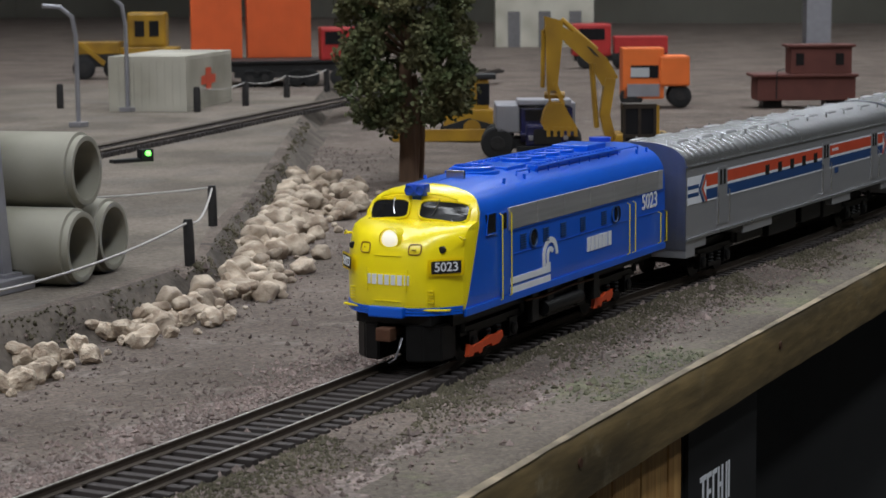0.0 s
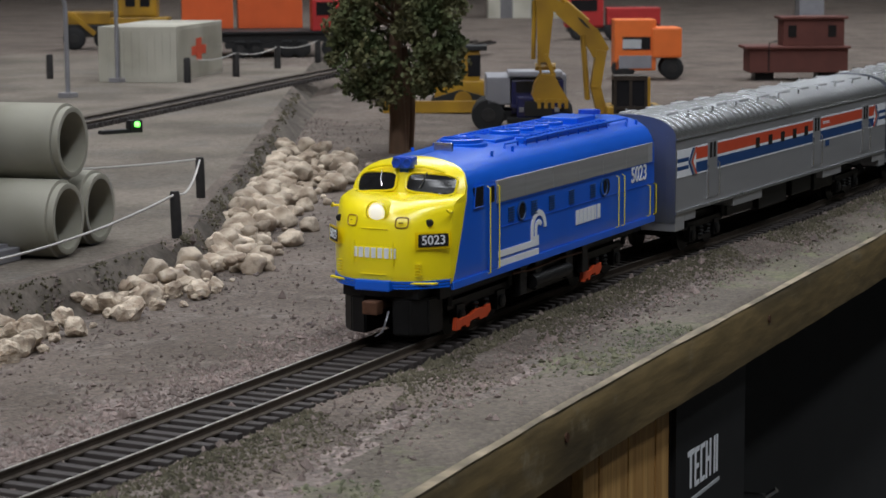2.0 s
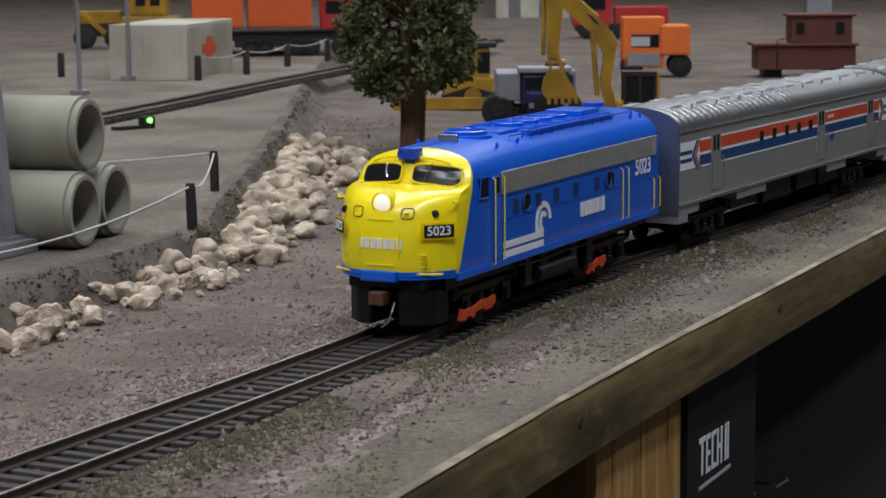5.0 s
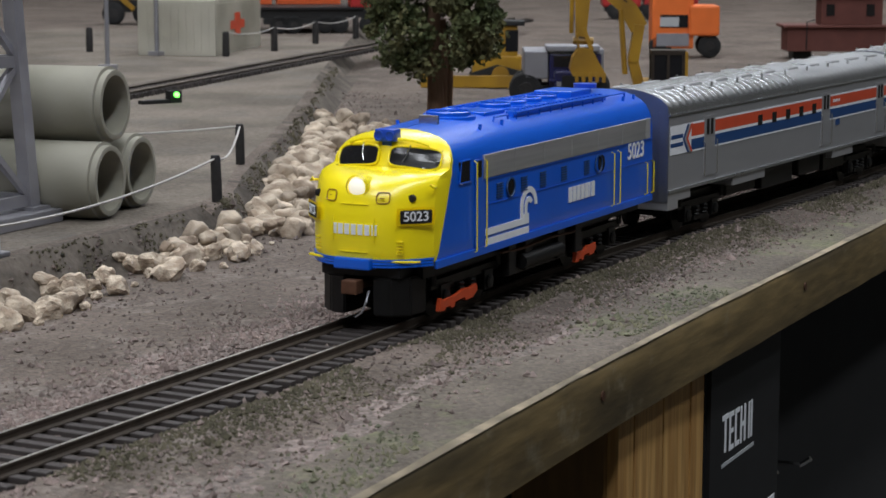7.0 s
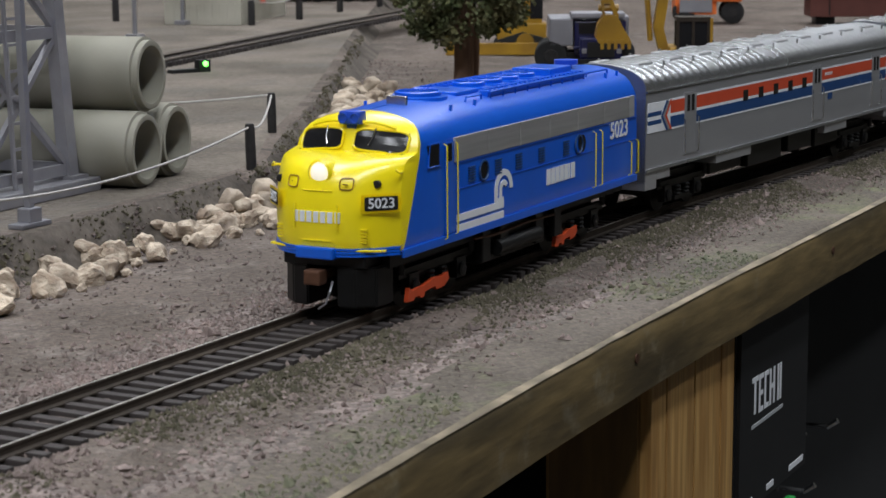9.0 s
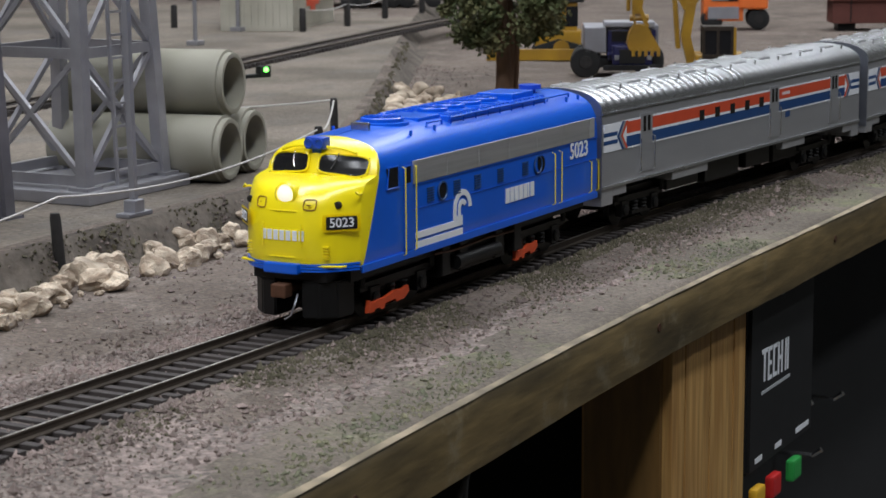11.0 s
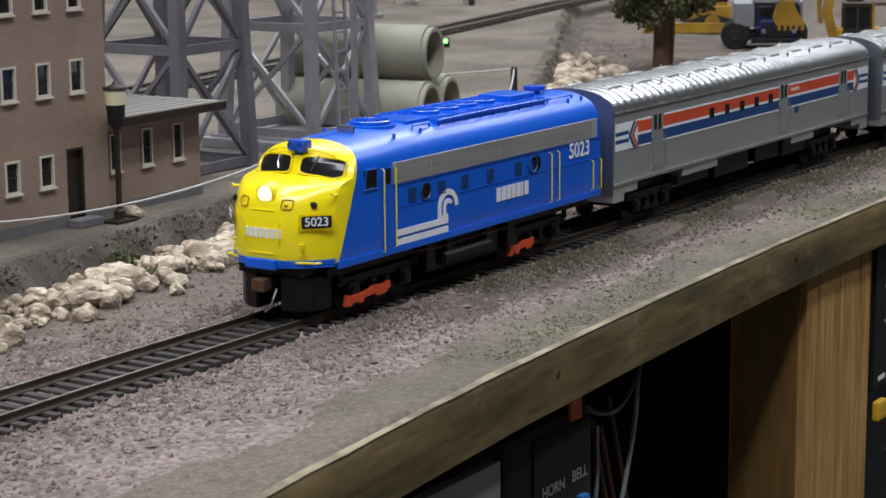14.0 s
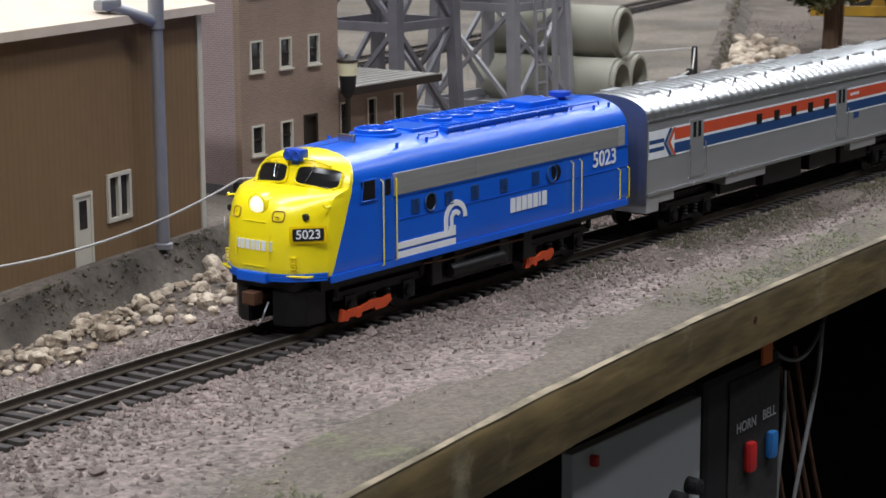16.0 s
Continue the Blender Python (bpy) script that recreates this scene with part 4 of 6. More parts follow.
    # pilot and coupler
    for sd in (-1, 1):
        bm = bmesh.new()
        prism(bm, [(0.34, sd * 0.42), (0.44, sd * 0.92), (0.8, sd * 1.34), (1.6, sd * 1.4), (1.6, sd * 0.42)], 1.05, "z", 0.26)
        bmesh.ops.bevel(bm, geom=list(bm.edges), offset=0.05, segments=2, affect="EDGES")
        part("pilot", bm, M["chassis"], L, "black pilot plate")
    part("buffer_beam", B((0.45, 1.7, -1.2, 1.2, 1.3, 1.62), bevel=0.04), M["chassis"], L)
    bm = B((-0.2, 0.2, -0.24, 0.24, 0.9, 1.28), (0.1, 0.9, -0.15, 0.15, 0.98, 1.18), bevel=0.05)
    part("coupler", bm, M["rust"], L, "rust-brown coupler")
    bm = bmesh.new()
    wire(bm, [(0.3, -0.34, 0.95), (0.1, -0.36, 0.7), (0.08, -0.25, 0.4), (0.16, 0.0, 0.24)], 0.03, 5)
    part("brake_hose", bm, M["lampgrey"], L, "grey wire brake hose")
    lengthen(L)
    return L


# ---- the passenger cars ----
CAR = 24.95


def passenger_car(label):
    P = thing("passenger_car", Matrix(), label, "railway car", "cars behind the locomotive")
    arc = [(-1.80, 4.25), (-1.79, 4.42), (-1.70, 4.60), (-1.52, 4.76), (-1.25, 4.90), (-0.9, 5.00), (-0.45, 5.07), (0, 5.09)]
    arc = arc + [(-y, z) for y, z in arc[-2::-1]]
    body = part("body", B((0, CAR, -1.80, 1.80, 1.62, 4.27)), M["silver"], P, "smooth silver car side")
    bm = bmesh.new()
    n = 44
    rows = []
    for i in range(n * 6 + 1):
        x = CAR * i / (n * 6)
        up = (0.0, 0.0, 0.0, 0.008, 0.015, 0.008)[i % 6]
        rows.append([(x, y * (1 + up * 0.2), z + (up if z > 4.3 else 0)) for y, z in arc])
    sheet(bm, rows)
    part("roof", bm, M["roof"], P, "ribbed bright metal roof", smooth=50)
    for x0, x1 in ((-0.02, 0.0), (CAR, CAR + 0.02)):
        bm = bmesh.new()
        prism(bm, [(-1.8, 1.3), (1.8, 1.3)] + [(-y, z + 0.02) for y, z in arc], x1 - x0 + 0.04, "x", x0 - 0.02)
        e = part("end_wall", bm, M["endplate"], P, "riveted metal end wall")
        bm = bmesh.new()
        sgn = -0.05 if x0 < 1 else 0.05
        for yy in (-1.72, -1.45, 1.45, 1.72):
            for i in range(20):
                z = 1.5 + i * 0.15
                lathe(bm, [(0.028, -0.02), (0.02, 0.02)], ((x0 + x1) / 2 + sgn, yy, z), 6, "x")
        for yy in np.linspace(-1.35, 1.35, 15):
            lathe(bm, [(0.028, -0.02), (0.02, 0.02)], ((x0 + x1) / 2 + sgn, float(yy), 4.3), 6, "x")
        tagged(part("rivet", bm, M["endplate"], e), kind="stuff")
        bm = B((x0 - 0.35 if x0 < 1 else x1, x0 if x0 < 1 else x1 + 0.35, -0.75, 0.75, 1.4, 4.3), bevel=0.08)
        part("diaphragm", bm, M["chassis"], P, "black end diaphragm")
    for i in range(10):
        for sd in (-1, 1):
            x = 1.2 + 2.4 * i
            bm = B((x, x + 1.1, sd * 0.8 - 0.15, sd * 0.8 + 0.15, 4.9, 5.07), bevel=0.06)
            part("roof_vent", bm, M["silver"], P, smooth=50)
            bm = bmesh.new()
            rod(bm, (x + 1.3, sd * 1.2, 4.85), (x + 1.3, sd * 1.22, 5.08), 0.05, seg=7)
            part("lift_eye", bm, M["chrome"], P)
    for sd in (-1, 1):
        o = sd * 1.80

        def strip(name, x0, x1, z0, z1, mat, out=0.012, lab=""):
            y0, y1 = sorted((o, o + sd * out))
            return part(name, B((x0, x1, y0, y1, z0, z1)), M[mat], P, lab)
        strip("red_stripe", 1.84, CAR - 1.84, 3.40, 3.82, "stripe_red", 0.016, "red stripe")
        strip("blue_stripe", 1.84, CAR - 1.84, 2.92, 3.30, "stripe_blue", 0.016, "dark blue stripe")
        strip("white_line", 1.84, CAR - 1.84, 3.82, 3.88, "white", 0.016)
        strip("white_line", 1.84, CAR - 1.84, 3.30, 3.40, "white", 0.014)
        strip("white_line", 1.84, CAR - 1.84, 2.86, 2.92, "white", 0.016)
        for xa, dr in ((0.12, 1), (CAR - 0.12, -1)):
            for z0, z1, mt, k0, k1 in ((2.88, 3.86, "white", 0.0, 1.72), (3.42, 3.56, "stripe_blue", 0.0, 1.02), (3.14, 3.28, "stripe_blue", 0.0, 1.02)):
                a, b = sorted((xa + dr * k0, xa + dr * k1))
                strip("end_stripe", a, b, z0, z1, mt, 0.018 if mt == "white" else 0.022)
            for k, w, mt in ((0.98, 0.14, "stripe_blue"), (1.14, 0.13, "silver"), (1.27, 0.15, "stripe_red")):
                bm = bmesh.new()
                x1 = xa + dr * k
                prism(bm, [(x1 + dr * 0.4, 3.86), (x1 + dr * (0.4 + w), 3.86), (x1 + dr * w, 3.36), (x1 + dr * (0.4 + w), 2.88), (x1 + dr * 0.4, 2.88), (x1, 3.36)], 0.008, "y", o + sd * 0.022 - (0.008 if sd < 0 else 0.0))
                part("chevron", bm, M[mt], P)
        strip("sill_moulding", 0, CAR, 1.60, 1.70, "roof", 0.05, "bright sill moulding")
        strip("gutter", 0, CAR, 4.22, 4.28, "roof", 0.04)
        for x in (2.95, 14.7, 21.35):
            d = strip("side_door", x, x + 0.95, 1.9, 4.0, "silver", 0.03, "silver side door")
            y0, y1 = sorted((o + sd * 0.03, o + sd * 0.045))
            for dx in (0.2, 0.55):
                part("door_window", B((x + dx, x + dx + 0.2, y0, y1, 3.35, 3.9)), M["pane"], d, "dark door window")
            bm = bmesh.new()
            for gx in (x - 0.08, x + 1.03):
                wire(bm, [(gx, o + sd * 0.02, 1.9), (gx, o + sd * 0.09, 1.95), (gx, o + sd * 0.09, 3.1), (gx, o + sd * 0.02, 3.15)], 0.025, 5)
            part("grab_rail", bm, M["chrome"], d, "bright grab rail")
        for i in range(5):
            x = 7.95 + i * 1.42
            w = strip("window", x, x + 0.42, 3.28, 3.66, "pane", 0.03, "small dark window")
        strip("placard", 16.4, 16.85, 2.6, 2.85, "stripe_blue", 0.02)
        if sd < 0:
            for i in range(5):
                strip("lettering_bar", 16.0 + i * 0.17, 16.11 + i * 0.17, 3.56, 3.68, "white", 0.02)
    for x0, x1, w, z in ((5.8, 8.6, 1.5, 0.85), (9.0, 12.2, 1.6, 0.75), (13.0, 15.4, 1.55, 0.85), (15.9, 18.4, 1.5, 0.75)):
        part("underfloor_box", B((x0, x1, -w, w, z, 1.6), bevel=0.05), M["chassis"], P)
    for x0, x1, w, z in ((0, 0.85, 1.796, 1.0), (0.85, 1.9, 1.796, 1.28), (CAR - 0.85, CAR, 1.796, 1.0), (CAR - 1.9, CAR - 0.85, 1.796, 1.28), (5.7, 8.8, 1.796, 1.27), (16.2, 18.6, 1.796, 1.27)):
        part("skirt", B((x0, x1, -w, w, z, 1.62), bevel=0.02), M["silver"], P, "silver skirt panel")
    for xs in ((2.6, 5.0), (19.5, 21.9)):
        bm = bmesh.new()
        truck_frame(bm, xs)
        t = part("truck", bm, M["chassis"], P, "black sprung truck frame")
        for x in xs:
            bm = bmesh.new()
            wheelset(bm, x)
            part("wheelset", bm, M["chassis"], t, smooth=40)
    return P


loco = locomotive()
car_a = passenger_car("silver passenger car with red, white and blue stripes")
car_b = copy_thing(car_a, Matrix())


# ---- rocks along the bank ----
def rock_mesh(seed):
    rnd = random.Random(seed)
    bm = bmesh.new()
    bmesh.ops.create_icosphere(bm, subdivisions=3, radius=1.0)
    o = Vector((rnd.uniform(0, 50), rnd.uniform(0, 50), rnd.uniform(0, 50)))
    cuts = [(Vector((rnd.gauss(0, 1), rnd.gauss(0, 1), rnd.gauss(0, 1))).normalized(), rnd.uniform(0.6, 0.9)) for _ in range(11)]
    for v in bm.verts:
        d = v.co.copy()
        for nrm, far in cuts:
            k = d.dot(nrm)
            if k > far:
                d -= nrm * (k - far) * 0.9
        v.co = d * (1 + 0.25 * noise.noise(d * 1.3 + o) + 0.16 * noise.noise(d * 3.0 + o) + 0.07 * noise.noise(d * 7 + o))
    me = mesh_of("rock", bm, M["rock"], smooth=22)
    return me


ROCKS = [rock_mesh(s) for s in range(9)]
rnd = random.Random(5)


def rock(x, y, r, sink=0.25, label="rough cream limestone rock on the bank"):
    ob = new("rock", rnd.choice(ROCKS))
    s = r * rnd.uniform(0.85, 1.2)
    ob.matrix_world = pose(x * C, y * C, (ground_z(x, y) + r * (0.62 - sink)) * C, rnd.uniform(-25, 25), rnd.uniform(-25, 25), rnd.uniform(0, 360)) @ Matrix.Diagonal((s, s * rnd.uniform(0.75, 1.0), s * rnd.uniform(0.6, 0.85), 1))
    tagged(ob, label, "rock", "rocks along the bank")


# big ones lead the row, small ones fill round them
for i in range(85):
    x = rnd.uniform(24, 46)
    rock(x, bank_y(x) - 0.2 - rnd.uniform(0.0, 2.6), rnd.choice((0.12, 0.16, 0.2, 0.26, 0.34, 0.44, 0.54)), 0.15)
for i in range(85):
    x = rnd.uniform(9, 24)
    rock(x, bank_y(x) - 0.3 - rnd.uniform(0.0, 3.0) * rnd.uniform(0.4, 1), rnd.choice((0.14, 0.18, 0.24, 0.32, 0.42, 0.52)), 0.05)
for i in range(24):
    x = rnd.uniform(11, 31)
    rock(x, bank_y(x) - 0.7 - rnd.uniform(0.0, 2.2), rnd.uniform(0.45, 0.66), 0.1, "large rough cream limestone rock on the bank")
for x, y, r in ((37.0, 10.4, 0.62), (38.9, 10.6, 0.6), (35.2, 9.4, 0.58), (33.8, 9.0, 0.5), (29.4, 9.9, 0.68), (31.0, 10.1, 0.6), (27.6, 9.6, 0.6), (51.5, 12.6, 0.85), (54, 13.6, 0.7), (26.0, 9.0, 0.55),
                (15.8, 6.4, 0.55), (14.9, 8.3, 0.62), (12.3, 6.3, 0.5), (10.6, 5.8, 0.42), (19.8, 8.4, 0.66), (21.8, 8.9, 0.68), (23.8, 9.4, 0.6), (24.4, 8.8, 0.5), (17.5, 8.5, 0.55),
                (20.4, 12.1, 0.5), (14.9, 5.7, 0.3), (12.6, 7.4, 0.6), (11.4, 8.4, 0.55), (8.8, 8.4, 0.5), (7.2, 5.7, 0.5), (7.5, 8.4, 0.5), (4.7, 6.3, 0.4), (3.1, 3.0, 0.26)):
    rock(x, y, r, 0.2, "large rough cream limestone rock on the bank")
for i in range(46):
    x = rnd.uniform(12, 25)
    rock(x, bank_y(x) - 0.6 - rnd.uniform(0.0, 2.6), rnd.choice((0.16, 0.22, 0.3, 0.4, 0.5)), 0.1)
# rubble spilling towards the track
for i in range(72):
    x = rnd.uniform(-7, 11)
    rock(x, bank_y(x) - 0.5 - rnd.uniform(0, 3.4) * rnd.uniform(0.25, 1), rnd.choice((0.12, 0.15, 0.18, 0.22, 0.28, 0.38)), 0.05)


def far_spot(i):
    x = rnd.uniform(43, 86)
    y = bank_y(x) - 0.5 - rnd.uniform(0.0, 2.2 + 0.09 * (x - 43)) * rnd.random()
    return x, y, rnd.choice((0.12, 0.16, 0.22, 0.3, 0.4, 0.6)) * (1 if x < 58 else 1.25), 0.4 if i % 5 == 0 else 0


def spill_spot(i):
    x = rnd.uniform(-7, 11)
    return x, bank_y(x) - 0.5 - rnd.uniform(0, 3.4) * rnd.uniform(0.25, 1), rnd.choice((0.12, 0.14, 0.17, 0.2, 0.25)), 0


def rubble(count, spot, label):
    """Rocks too many to count, in one mesh."""
    vs, fs, k = [], [], 0
    for i in range(count):
        x, y, r, lift = spot(i)
        me = rnd.choice(ROCKS)
        co = np.empty(len(me.vertices) * 3)
        me.vertices.foreach_get("co", co)
        co = co.reshape(-1, 3)
        a = rnd.uniform(0, 6.28)
        rot = np.array([[math.cos(a), -math.sin(a), 0], [math.sin(a), math.cos(a), 0], [0, 0, 1]])
        vs.append(co @ rot.T * (r, r * 0.85, r * 0.7) + np.array((x, y, ground_z(x, y) + r * 0.45 + lift)) * C)
        fs += [[q + k for q in p.vertices] for p in me.polygons]
        k += len(me.vertices)
    out = bpy.data.meshes.new("rubble")
    out.from_pydata(np.concatenate(vs).tolist(), [], fs)
    out.materials.append(M["rock"])
    out.shade_smooth()
    tagged(new("rubble", out), label, "rubble", kind="stuff")


rubble(520, far_spot, "heap of cream limestone rubble below the yard edge")
rubble(160, spill_spot, "small cream limestone rubble spilling towards the track")


# ---- concrete pipes ----
def pipe(x, y, z, length=7.4, r=1.32, lab="grey concrete pipe stacked in the yard"):
    T = thing("concrete_pipe", at(x, y, z, 9.5), lab, "pipe", "stack of pipes")
    bm = bmesh.new()
    lathe(bm, [(1.02, 0.0), (1.12, -0.02), (1.2, 0.0), (1.21, 0.22), (1.32, 0.24), (1.32, length), (1.05, length), (1.02, length - 0.2), (1.02, 0.0)], (0, 0, 0), 48, "y")
    bmesh.ops.delete(bm, geom=[f for f in bm.faces if len(f.verts) > 4], context="FACES")
    bmesh.ops.remove_doubles(bm, verts=bm.verts, dist=0.001)
    part("barrel", bm, M["concrete"], T, smooth=35)
    return T


pipe(44.0, 14.0, PLATEAU + 1.32)
pipe(46.9, 14.7, PLATEAU + 1.32)
pipe(45.1, 14.5, PLATEAU + 3.80, 7.0, lab="grey concrete pipe on top of the stack")

# ---- fence of posts and rope ----
posts = [(10.0, 9.3), (29.6, 11.2), (49.3, 13.1), (60.0, 18.7)]
far_posts = [(123.0, 71.7), (122.9, 58.7), (130.8, 59.0), (141.5, 61.2), (152.7, 63.3)]


def fence_post(x, y, h, r, group, lean=0.0):
    T = thing("fence_post", at(x, y, ground_z(x, y) - 0.15), "short black wooden post with a rope over its top", "post", group)
    bm = bmesh.new()
    lathe(bm, [(r, 0), (r * 1.02, h * 0.5), (r * 0.96, h * 0.97), (r * 0.8, h + 0.1)], (0, 0, 0), 12)
    for v in bm.verts:
        v.co.x += lean * v.co.z
    part("shaft", bm, M["post"], T, smooth=40)


for i, (x, y) in enumerate(posts):
    fence_post(x, y, 1.75, 0.19, "posts along the bank", (-0.03, -0.1, -0.05, -0.02)[i])
for x, y in far_posts:
    fence_post(x, y, 2.0, 0.28, "posts of the far fence")


def rope(a, b, h0, h1, sag, name="rope"):
    pts = []
    for i in range(17):
        u = i / 16
        x, y = a[0] + (b[0] - a[0]) * u, a[1] + (b[1] - a[1]) * u
        pts.append((x, y, h0 + (h1 - h0) * u - sag * 4 * u * (1 - u)))
    bm = bmesh.new()
    wire(bm, pts, 0.045, 5)
    tagged(part(name, bm, M["rope"], smooth=60), "thin pale rope hung between the posts", "rope", "ropes of the fence")


H = PLATEAU + 1.62
rope((-6, 5.0), posts[0], H, H, 0.5)
rope(posts[0], posts[1], H, H - 0.1, 0.55)
rope(posts[1], posts[2], H - 0.1, H, 0.6)
rope(posts[2], posts[3], H, H, 0.5)
rope(posts[3], (53.5, 24.5), H, H - 0.1, 0.12)
for a, b in zip(far_posts[1:], far_posts[2:]):
    rope(a, b, PLATEAU + 1.9, PLATEAU + 1.9, 0.35)

# ---- signal lamp by the siding ----
S = thing("track_signal", at(84.9, 38.4, ground_z(84.9, 38.4), -25), "small black ground signal with a lit green lamp", "signal")
part("casing", B((-0.45, 0.35, -0.25, 0.3, -0.1, 0.7), (-2.2, -0.45, -0.2, 0.4, -0.1, 0.22), bevel=0.05), M["black"], S)
bm = bmesh.new()
lathe(bm, [(0.15, 0.1), (0.15, -0.1), (0.09, -0.16), (0.02, -0.18)], (-0.05, -0.27, 0.48), 16, "y")
part("green_lamp", bm, M["green"], S, "lit green lens", smooth=60)


# ---- lattice towers ----
def tower(name, x, y, w, top, mat, label, base=None, taper=0.06, leg=0.5, levels=(0.8, 5.6, 10.4), ladder=False):
    T = thing(name, at(x, y, ground_z(x + 2, y + 2) - 0.05), label, "tower", "lattice towers in the yard")
    z0 = 0.0
    if base:
        part("base_plate", B((-base, w + base, -base, w + base, 0.06, 0.52), bevel=0.05), M["steel_light"], T, "silver base slab")
        part("base_block", B((-base + 0.4, w + base - 0.4, -base + 0.4, w + base - 0.4, -0.05, 0.08)), M["black"], T)
        z0 = 0.5

    def foot(i, j, z):
        d = taper * z
        return (w * i + d * (1 - 2 * i), w * j + d * (1 - 2 * j), z)
    for i in (0, 1):
        for j in (0, 1):
            bm = bmesh.new()
            beam(bm, foot(i, j, z0), foot(i, j, top), leg, leg)
            part("leg", bm, M[mat], T)
            part("foot_plate", B((w * i - 0.45, w * i + 0.45, w * j - 0.45, w * j + 0.45, z0, z0 + 0.14)), M[mat], T)
    corners = [(0, 0), (1, 0), (1, 1), (0, 1)]
    for a, b in zip(corners, corners[1:] + corners[:1]):
        for n, z in enumerate(levels):
            bm = bmesh.new()
            beam(bm, foot(*a, z + z0), foot(*b, z + z0), leg * 0.45, leg * 0.8)
            part("girt", bm, M[mat], T)
            z2 = levels[n + 1] if n + 1 < len(levels) else top
            zm = (z + z2) / 2
            for p, q, r, s in ((a, z, b, z2), (b, z, a, z2)):
                bm = bmesh.new()
                beam(bm, foot(*p, q + z0), foot(*r, s + (z0 if s < top else 0)), leg * 0.4, leg * 0.4)
                part("brace", bm, M[mat], T)
    if ladder:
        bm = bmesh.new()
        for dx in (-0.42, 0.42):
            beam(bm, (w * 0.42 + dx, -0.25, z0), (w * 0.42 + dx, 0.25, top), 0.12)
        for i in range(int(top / 0.85)):
            z = z0 + 0.5 + i * 0.85
            beam(bm, (w * 0.42 - 0.42, -0.25 + 0.5 * z / top, z), (w * 0.42 + 0.42, -0.25 + 0.5 * z / top, z), 0.09)
        part("ladder", bm, M["steel_light"], T, "silver ladder")
    return T


tower("lattice_tower", 37.2, 15.9, 4.9, 15.0, "steel_light", "silver-grey lattice tower with a ladder on a base slab", base=0.75, levels=(0.35, 5.0, 9.8), ladder=True, leg=0.48, taper=0.04)
tower("lattice_tower", 28.4, 16.2, 4.6, 15.0, "steel", "grey-purple lattice tower standing in the yard", levels=(0.3, 5.2, 10.0), leg=0.5, taper=0.03)

# slim mast by the bank
T = thing("steel_mast", at(35.5, 12.5, ground_z(35.5, 12.5)), "slim grey steel mast on a bolted foot", "mast")
bm = bmesh.new()
beam(bm, (0, 0, 0.1), (-0.1, 0.05, 13), 0.22)
part("pole", bm, M["lampgrey"], T)
part("foot", B((-0.7, 0.7, -0.3, 0.3, 0, 0.16), (-0.3, 0.3, -0.25, 0.25, 0.1, 0.6), bevel=0.05), M["lampgrey"], T)


# ---- brick building ----
def brickwork(name, a, b, mortar, w=0.26, h=0.085):
    mat = bpy.data.materials.new(name)
    mat.use_nodes = True
    nt = mat.node_tree
    n, link = nt.nodes.new, nt.links.new
    bsdf = nt.nodes["Principled BSDF"]
    co = n("ShaderNodeTexCoord")
    sp, cb, add = n("ShaderNodeSeparateXYZ"), n("ShaderNodeCombineXYZ"), n("ShaderNodeMath")
    link(co.outputs["Object"], sp.inputs[0]), link(sp.outputs[0], add.inputs[0]), link(sp.outputs[1], add.inputs[1])
    link(add.outputs[0], cb.inputs[0]), link(sp.outputs[2], cb.inputs[1])
    br = n("ShaderNodeTexBrick")
    br.inputs["Color1"].default_value, br.inputs["Color2"].default_value, br.inputs["Mortar"].default_value = (*a, 1), (*b, 1), (*mortar, 1)
    br.inputs["Scale"].default_value, br.inputs["Brick Width"].default_value, br.inputs["Row Height"].default_value = 100, w, h
    br.inputs["Mortar Size"].default_value = 0.012
    link(cb.outputs[0], br.inputs["Vector"])
    nz = n("ShaderNodeTexNoise")
    nz.inputs["Scale"].default_value, nz.inputs["Detail"].default_value = 45, 6
    link(co.outputs["Object"], nz.inputs["Vector"])
    mr = n("ShaderNodeMapRange")
    mr.inputs[3].default_value, mr.inputs[4].default_value = 0.75, 1.25
    link(nz.outputs[0], mr.inputs[0])
    hs = n("ShaderNodeHueSaturation")
    link(br.outputs["Color"], hs.inputs["Color"]), link(mr.outputs[0], hs.inputs["Value"])
    link(hs.outputs[0], bsdf.inputs["Base Color"])
    bp = n("ShaderNodeBump")
    bp.invert = True
    bp.inputs["Strength"].default_value, bp.inputs["Distance"].default_value = 0.5, 0.0003
    link(br.outputs["Fac"], bp.inputs["Height"]), link(bp.outputs[0], bsdf.inputs["Normal"])
    bsdf.inputs["Roughness"].default_value = 0.88
    return mat


M["brown_brick_wall"] = brickwork("brown_brick_wall", (0.30, 0.205, 0.148), (0.26, 0.178, 0.13), (0.32, 0.25, 0.2))
M["mauve_brick_wall"] = brickwork("mauve_brick_wall", (0.34, 0.245, 0.235), (0.30, 0.215, 0.21), (0.42, 0.36, 0.36))


